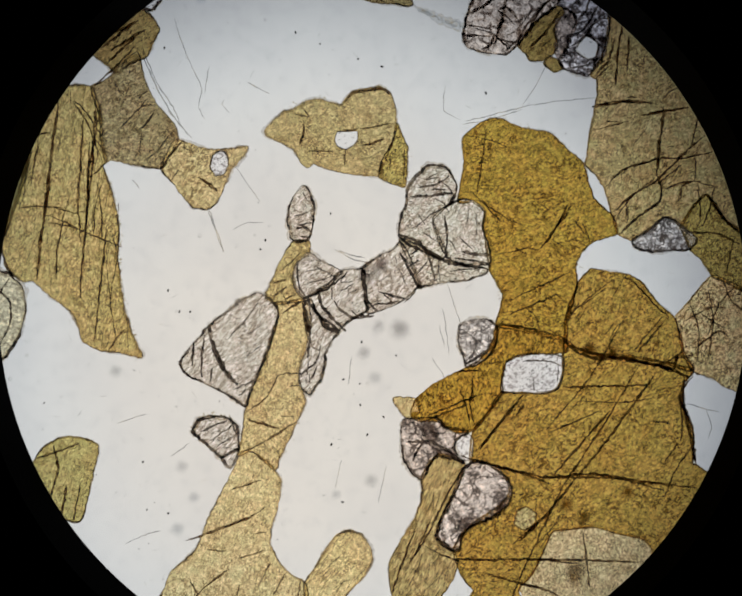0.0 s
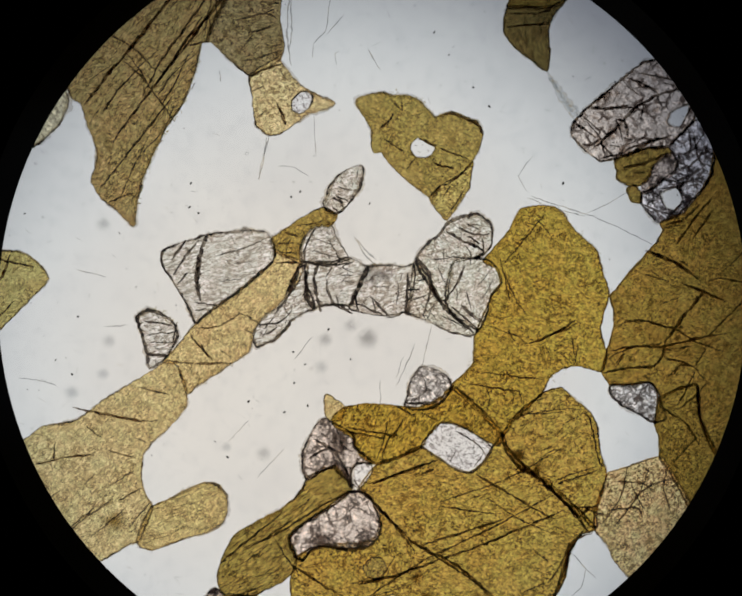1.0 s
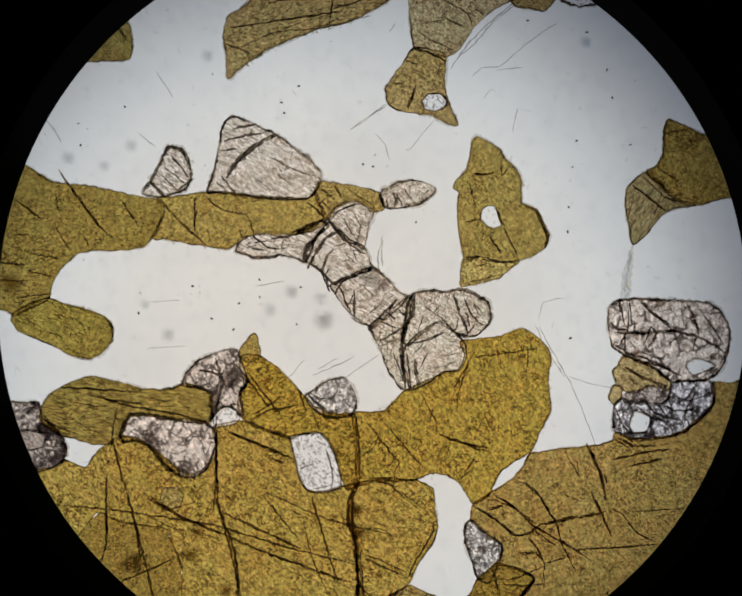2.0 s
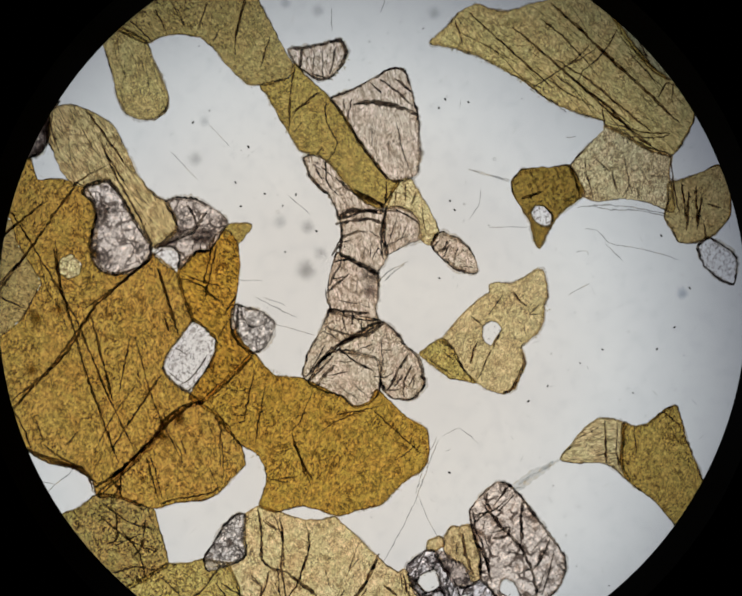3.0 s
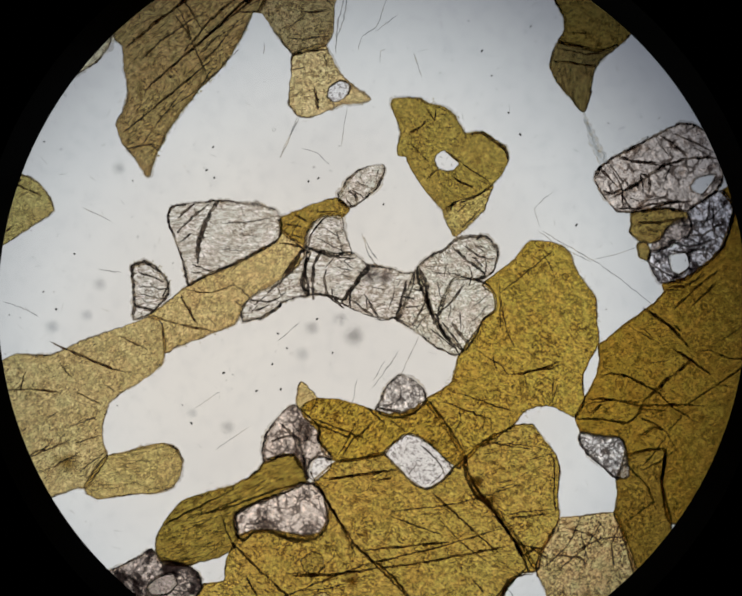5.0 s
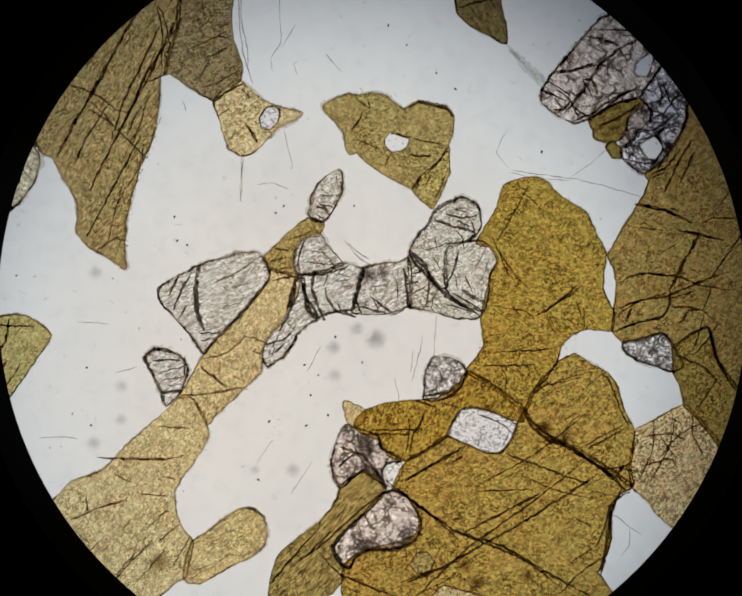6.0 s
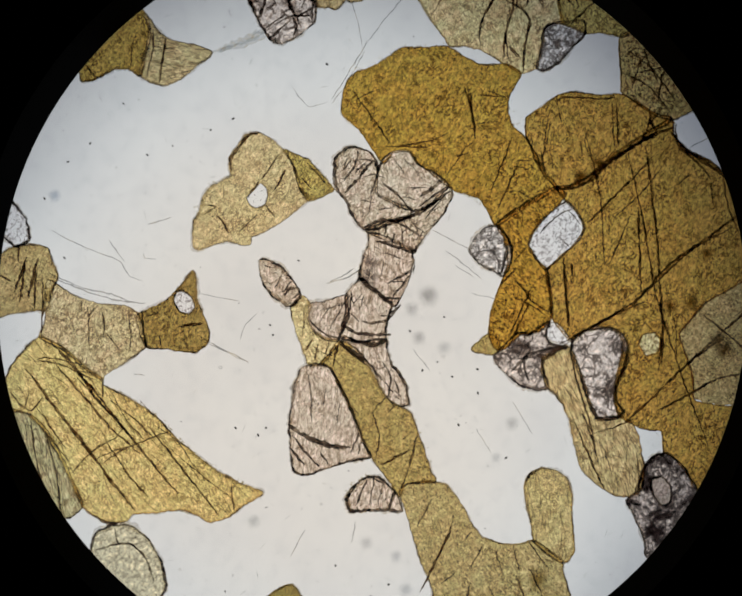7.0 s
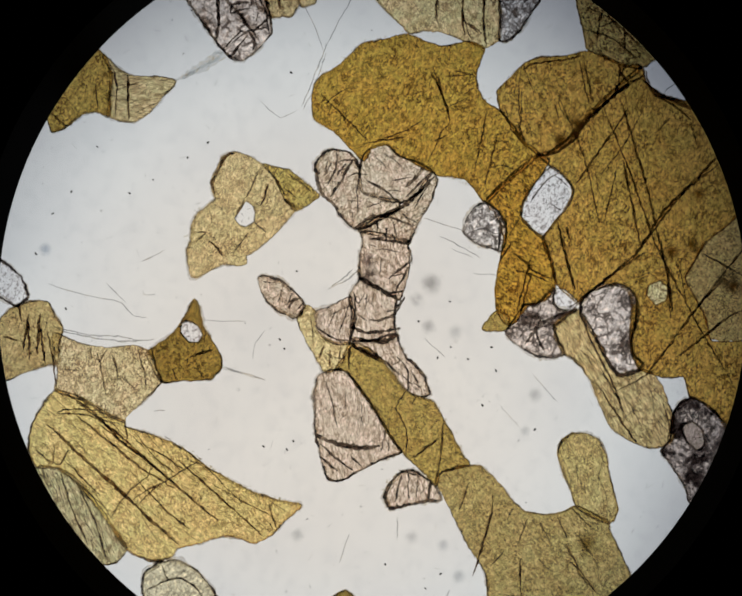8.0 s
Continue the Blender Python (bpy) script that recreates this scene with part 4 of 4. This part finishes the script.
cracks(plate, CRACK, (15, [(1767, 995), (1757, 877), (1741, 736), (1730, 595)]), (9, [(1730, 595), (1760, 510), (1752, 439)]), (13, [(1331, 993), (1445, 1022), (1531, 1030), (1623, 1037)]), (11, [(1632, 947), (1761, 975), (1920, 996)]), (8, [(1602, 1059), (1545, 1053)]), (8, [(1623, 1031), (1703, 1023)]), (10, [(1484, 383), (1593, 482), (1722, 552), (1794, 623), (1894, 722), (2023, 835)]), (9, [(1523, 270), (1651, 368), (1758, 439)]), (8, [(1448, 580), (1591, 651), (1750, 693), (1880, 694), (2067, 731)]), (7, [(1780, 510), (1852, 538), (1939, 561), (2084, 524)]), (7, [(1962, 552), (1967, 680), (1952, 708)]), (7, [(1982, 538), (1998, 397), (1994, 311)]), (7, [(1881, 524), (1853, 425)]), (6, [(1559, 411), (1551, 312)]), (7, [(1761, 1046), (1832, 1116)]), (5, [(1360, 861), (1561, 918)]), (7, [(2084, 524), (2057, 396), (2014, 297)]), (11, [(1513, 1478), (1486, 1296), (1473, 1128)]), (10, [(1471, 1408), (1429, 1268), (1358, 1198)]), (9, [(1414, 1380), (1386, 1240)]), (8, [(1556, 1423), (1544, 1213)]), (8, [(1371, 1379), (1343, 1212)]), (8, [(1489, 350), (1580, 466), (1711, 573)]), (8, [(1545, 323), (1548, 413)]), (7, [(1425, 531), (1529, 629), (1675, 670), (1763, 719)]), (8, [(1736, 540), (1880, 656)]), (6, [(1592, 783), (1665, 875)]), (8, [(1873, 450), (1885, 529), (1938, 553)]), (10, [(1373, 1007), (1517, 1028), (1627, 1023)]), (6, [(1421, 918), (1499, 908)]), (7, [(1356, 1173), (1431, 1241)]), (7, [(1331, 1207), (1407, 1273)]), (9, [(1503, 238), (1629, 352), (1746, 431), (1767, 545)]), (8, [(1933, 749), (1993, 986), (2048, 1248)]), (7, [(1793, 1087), (1952, 1159), (2021, 1233)]), (6, [(1812, 1151), (1886, 1477)]))
cleavage(plate, CRACK, 190, 40, 45, 46, 5.2)
olive = grain("hornblende_grain", OLIVE, [(1917, 221), (1884, 289), (1954, 399), (2039, 477), (2158, 322), (2360, 185), (2480, 60), (2460, -200), (2191, -57), (2084, -13), (2021, 83), (1942, 146)], "dark olive grain with crossing cracks", 9)
cracks(olive, CRACK, (8, [(1904, 249), (2100, 246), (2244, 179)]), (7, [(2166, 6), (2206, 218)]), (12, [(2043, 473), (2158, 322), (2285, 217)]))
cleavage(olive, CRACK, 102, 20, 50, 33, 5.7)
pale_plate = grain("hornblende_grain", PALE, [(2084, -13), (2191, -57), (2460, -200), (2503, -459), (2458, -504), (2330, -720), (2190, -690), (2080, -625), (1965, -582), (1914, -495), (1883, -369), (1866, -250), (1938, -172), (2016, -76)], "pale greenish crackled grain", 9, rough=5)
cracks(pale_plate, CRACK, (8, [(1910, -284), (2055, -201), (2162, -205)]), (8, [(1971, -453), (2115, -342), (2179, -376)]), (7, [(1938, -172), (1999, -341), (1987, -538)]), (7, [(2053, -89), (2085, -285), (2060, -510)]), (8, [(2141, -31), (2191, -155), (2309, -258)]), (7, [(2055, -366), (2115, -187), (2216, -80)]), (7, [(1992, -227), (2155, -329)]))
cleavage(pale_plate, CRACK, 153, 50, 70, 30, 6.4)

cap = grain("garnet_grain", GARNET, [(585, 1355), (564, 1406), (573, 1478), (597, 1562), (656, 1726), (699, 1865), (737, 1945), (799, 1995), (870, 2015), (957, 2007), (1045, 1971), (1107, 1927), (1150, 1870), (1164, 1815), (1145, 1720), (1122, 1609), (1014, 1524), (896, 1385), (816, 1313), (739, 1314), (654, 1328)], "fractured pinkish grain with a clear window", 16, RIM_PINK, rough=5, holes=[[(1039, 1713), (1027, 1776), (1064, 1842), (1100, 1884), (1116, 1837), (1122, 1745), (1091, 1717)]])
cracks(cap, CRACK_PINK, (15, [(743, 1357), (795, 1538), (827, 1680), (895, 1812), (982, 1909), (1040, 1954)]), (11, [(596, 1547), (702, 1608), (813, 1683)]), (9, [(574, 1418), (719, 1409)]), (8, [(576, 1478), (731, 1450)]), (11, [(763, 1562), (814, 1584), (883, 1514)]), (10, [(686, 1808), (780, 1828), (917, 1836)]), (7, [(733, 1871), (868, 1925), (999, 1965)]), (10, [(813, 1323), (887, 1393), (918, 1430)]), (8, [(760, 1398), (872, 1373)]), (10, [(910, 1432), (990, 1545), (1083, 1640)]), (6, [(881, 1455), (976, 1579)]), (5, [(678, 1780), (819, 1757)]), (6, [(901, 1629), (857, 1732)]), (5, [(973, 1776), (908, 1808)]), (7, [(1101, 1907), (1020, 1990), (898, 2029)]), (5, [(891, 1903), (973, 1927)]), (4, [(697, 1640), (693, 1731)]), (4, [(810, 1414), (871, 1442)]), (10, [(667, 1336), (721, 1359), (745, 1422)]), (8, [(864, 1478), (817, 1532), (765, 1564)]), (8, [(825, 1339), (745, 1422), (629, 1458)]), (8, [(604, 1540), (703, 1599), (785, 1681)]))
cleavage(cap, CRACK_PINK, 70, 40, 70, 28, 5.5)
green_chip = grain("hornblende_grain", GREEN_CHIP, [(893, 1359), (950, 1442), (1026, 1525), (1127, 1590), (1160, 1558), (1102, 1466), (1109, 1411), (1120, 1353), (1089, 1304), (1030, 1275), (957, 1275), (944, 1309)], "olive chip between two fractured grains", 11)
cracks(green_chip, CRACK, (12, [(953, 1345), (1054, 1438), (1136, 1566)]), (9, [(932, 1426), (1018, 1568), (1105, 1665)]), (6, [(1030, 1354), (1087, 1399)]))
cleavage(green_chip, CRACK, 26, 20, 40, 28, 4.4)
grain("hornblende_grain", GREEN_CHIP, [(1049, 1252), (1076, 1292), (1133, 1268), (1151, 1226), (1109, 1208)], "tiny pale green chip beside a fractured grain", 8)
grain("titanite_grain", CRUMB_DARK, [(1153, 1576), (1106, 1462), (1117, 1403), (1113, 1328), (1136, 1272), (1188, 1349), (1203, 1413), (1239, 1504), (1213, 1561)], "very dark knot between the olive chip and a fractured grain", 0, rough=16)
cap_low = grain("garnet_grain", LAMELLAR, [(1129, 1607), (1164, 1752), (1197, 1837), (1314, 1814), (1370, 1742), (1430, 1600), (1436, 1511), (1421, 1388), (1403, 1310), (1304, 1185), (1276, 1189), (1168, 1226), (1142, 1274), (1188, 1349), (1203, 1413), (1239, 1504), (1213, 1561)], "dark fractured grain with a clear window", 14, RIM_PINK, holes=[[(1226, 1335), (1296, 1416), (1364, 1380), (1371, 1310), (1308, 1281)]])
cracks(cap_low, CRACK_PINK, (10, [(1239, 1504), (1296, 1578), (1330, 1702)]), (9, [(1203, 1413), (1285, 1460), (1367, 1597)]), (8, [(1210, 1592), (1257, 1656), (1263, 1779)]), (8, [(1164, 1752), (1234, 1676), (1257, 1589)]), (9, [(1202, 1351), (1309, 1436), (1348, 1522)]), (8, [(1168, 1226), (1256, 1233), (1354, 1264)]), (8, [(1203, 1752), (1312, 1636), (1391, 1609)]))
cleavage(cap_low, CRACK_PINK, 50, -70, 40, 33, 5.5)

tail_tip = grain("hornblende_grain", TAIL_PALE, [(256, 1590), (151, 1601), (19, 1609), (-76, 1649), (-115, 1715), (-133, 1784), (-48, 1839), (74, 1916), (133, 2011), (114, 1892), (140, 1785), (209, 1694)], "pale striped end of a curved grain", 9)
cracks(tail_tip, CRACK, (11, [(-85, 1676), (17, 1755), (122, 1829)]), (7, [(-121, 1746), (24, 1839), (105, 1921)]))
cleavage(tail_tip, CRACK, 18, -35, 6, 110, 4.4, bend=0.1)
tail = grain("hornblende_grain", TAIL, [(-133, 1784), (-157, 1864), (-225, 1919), (-330, 1947), (-396, 1986), (-354, 2057), (-267, 2153), (-161, 2323), (-90, 2423), (-5, 2581), (240, 2589), (197, 2433), (139, 2217), (133, 2011), (74, 1916), (-48, 1839)], "dark olive curved grain", 10)
cracks(tail, CRACK, (8, [(-330, 1947), (-314, 2080)]), (7, [(-148, 1852), (-28, 1953)]))
cleavage(tail, CRACK, 30, 40, 50, 28, 3.9)
islet = grain("hornblende_grain", ISLET, [(-1985, -1117), (-1915, -1012), (-1817, -949), (-1705, -947), (-1596, -991), (-1618, -1112), (-1681, -1387), (-1720, -1439), (-1895, -1392), (-1915, -1297), (-1995, -1152)], "small brown islet grain with dark stripes", 10)
cracks(islet, CRACK, (10, [(-1853, -984), (-1826, -1121), (-1882, -1310)]), (9, [(-1953, -1062), (-1819, -1021), (-1697, -978)]), (12, [(-1776, -1219), (-1812, -1414)]), (10, [(-1696, -1210), (-1741, -1431)]))
cleavage(islet, CRACK, 24, 70, 25, 33, 4.4)
oval = grain("titanite_grain", OVAL, [(-2283, -6), (-2195, 45), (-2101, 12), (-2023, -74), (-2012, -203), (-2050, -342), (-2127, -460), (-2287, -516), (-2433, -412), (-2420, -209), (-2353, -96)], "pale oval grain with a double rim", 16, RIM_PINK)
cracks(oval, CRACK_PINK, (9, [(-2264, -26), (-2183, -64), (-2095, -143), (-2093, -262), (-2155, -393)]), (7, [(-2097, -4), (-2150, -94)]))
cleavage(oval, CRACK_PINK, 26, 40, 60, 33, 4.4)

# ---- hair cracks, wisps and dust in the clear quartz ----
cracks(matrix, HAIR, (6, [(-1317, 1337), (-1305, 1245), (-1236, 1092), (-1138, 927), (-1040, 810)]), (5, [(-936, 392), (-897, 266), (-853, 142)]), (6, [(-175, 145), (-101, 119), (-22, 104)]), (5, [(563, 896), (693, 915), (918, 982)]), (5, [(1926, -784), (2034, -814), (2143, -841)]), (4, [(2055, -826), (2091, -918), (2071, -1005)]), (5, [(-1321, 1334), (-1250, 1150), (-1147, 987), (-1090, 860)]), (4, [(-1135, 1500), (-1084, 1336), (-1015, 1183), (-977, 1093), (-1000, 992), (-961, 919)]), (3, [(-935, 1224), (-961, 1071)]), (3, [(-849, 1033), (-863, 1006), (-816, 955)]), (3, [(-781, 640), (-640, 435)]), (4, [(-942, 387), (-905, 277), (-858, 139)]), (3, [(-796, 270), (-723, 312), (-620, 312)]), (4, [(-1384, 563), (-1340, 510)]), (6, [(-196, 154), (-89, 93), (-11, 80)]), (4, [(473, -53), (514, -181), (555, -309)]), (3, [(426, -298), (456, -435)]), (3, [(381, -490), (464, -623)]), (2.5, [(-162, -1101), (-198, -1271)]), (3, [(107, -1135), (61, -1365)]), (4, [(-1441, -1583), (-1328, -1531), (-1236, -1507)]), (4, [(-1171, -1067), (-1057, -986)]), (4, [(-1484, -863), (-1314, -812)]), (4, [(-707, 1131), (-580, 1067)]), (4, [(483, -475), (463, -294), (445, -202)]), (3, [(-121, -651), (-102, -483)]), (4.5, [(576, 911), (719, 946), (894, 988), (968, 1018)]), (4, [(943, 1004), (1083, 1025), (1237, 1043), (1375, 1056)]), (3, [(548, 919), (447, 976), (459, 1121)]), (3, [(910, 992), (1008, 1135), (1066, 1254)]), rough=6, z=Z_QUARTZ + 1 * MICRON, name="hair_crack")

cracks(matrix, VEIL, (22, [(555, 1438), (413, 1509), (262, 1592)]), (26, [(586, 1460), (427, 1524), (292, 1570)]), rough=12, z=Z_QUARTZ + 0.6 * MICRON, name="cloudy_seam")
cleavage(matrix, FAINT, 420, 40, 70, 55, 2.4, "faint_scratch", 0.5, Z_QUARTZ + 1 * MICRON)


def speck(x, y, long, wide, angle):
    """A crumb of dust on the quartz."""
    rnd = random.Random(int(x * 7 + y))
    ring = []
    for k in range(9):
        a = 2 * math.pi * k / 9
        p = Vector((math.cos(a) * long * rnd.uniform(0.7, 1.2), math.sin(a) * wide * rnd.uniform(0.7, 1.2)))
        p.rotate(Matrix.Rotation(radians(angle), 2))
        ring.append(p + Vector((x, y)))
    part("dust_speck", slab("dust_speck", [ring], Z_QUARTZ, Z_QUARTZ + 6 * MICRON), DUST, section)


for x, y in [(-1034, 1656), (-285, 1361), (-1181, -85), (-41, -396), (165, -479), (-639, 156), (-222, -1007), (90, -845), (-1313, -1380), (-1189, -1403), (-1334, -1096), (-619, 1702), (-788, 1715), (-319, 1733), (-7, -952), (-429, 1426), (-1052, -212), (-1907, -741), (-150, -619), (-49, -772), (-154, -1353), (-1193, 1330), (-224, 366), (-51, -645), (-610, 210), (-61, 1275), (79, 1231), (-1115, -209), (647, 1756), (699, 1079)]:
    speck(x, y, random.uniform(6, 11), random.uniform(4, 7), random.uniform(0, 180))


def make_fine_dust(count):
    """Grains of dust too small to tell apart, and little rings round bubbles in the glue."""
    rnd = random.Random(11)
    verts, faces = [], []
    for k in range(count):
        a, d = rnd.uniform(0, 2 * math.pi), 2900 * math.sqrt(rnd.random())
        at = Vector((math.cos(a) * d, math.sin(a) * d))
        size = rnd.uniform(2.0, 4.5)
        if k % 9 == 0:
            ring = [at + Vector((math.cos(i * 0.698), math.sin(i * 0.698))) * size * 2.2 for i in range(10)]
            ridge(ring, [2.2] * 10, Z_QUARTZ + MICRON, MICRON, verts, faces)
        else:
            turn = Vector((math.cos(a * 7), math.sin(a * 7))) * size
            ridge([at - turn, at, at + turn * rnd.uniform(0.6, 2.5)], [size, size * 1.5, size * 0.8], Z_QUARTZ + MICRON, MICRON, verts, faces)
    tagged(part("fine_dust", built("fine_dust", verts, faces), FINE_DUST, section), kind="stuff")


make_fine_dust(260)


def smudge(x, y, radius, colour):
    """A soft-edged smudge over the rock: blurred dust on the quartz, a darker tone on the grains."""
    n = 40
    verts = [(0, 0, 0)] + [(1.6 * radius * MICRON * math.cos(2 * math.pi * i / n), 1.6 * radius * MICRON * math.sin(2 * math.pi * i / n), 0) for i in range(n)]
    me = built("soft_smudge", verts, [(0, 1 + i, 1 + (i + 1) % n) for i in range(n)])
    ob = part("soft_smudge", me, smudge_material("soft_smudge", colour, radius), section, "soft-edged smudge over the rock")
    ob.location = (x * MICRON, y * MICRON, 55 * MICRON)


for (x, y), radius, colour in (
        ((181, -320), 85, (174, 168, 161)),
        ((59, -304), 60, (196, 190, 183)),
        ((-31, -458), 60, (194, 188, 181)),
        ((12, -1222), 60, (204, 198, 190)),
        ((-1489, -555), 55, (203, 198, 190)),
        ((-977, 1624), 50, (190, 190, 190)),
        ((-1106, -1123), 55, (206, 200, 193)),
        ((-530, -2017), 95, (150, 132, 96)),
        ((1257, -1757), 95, (118, 100, 80)),
        ((7, 6), 85, (104, 90, 82)),
        ((75, 57), 70, (118, 102, 94)),
        ((-1036, -1303), 50, (206, 201, 195)),
        ((-1134, -1492), 60, (200, 196, 190)),
        ((-196, -1301), 45, (208, 203, 196)),
        ((1290, -1454), 75, (130, 104, 62)),
        ((1564, -1314), 60, (138, 110, 66)),
        ((36, -609), 60, (207, 202, 195)),
        ((1243, -1821), 80, (120, 92, 50)),
        ((1329, -449), 75, (124, 98, 56)),
        ((1459, -463), 70, (124, 98, 56)),
        ((1188, -1386), 70, (128, 100, 58)),
):
    smudge(x, y, radius, colour)

motions()
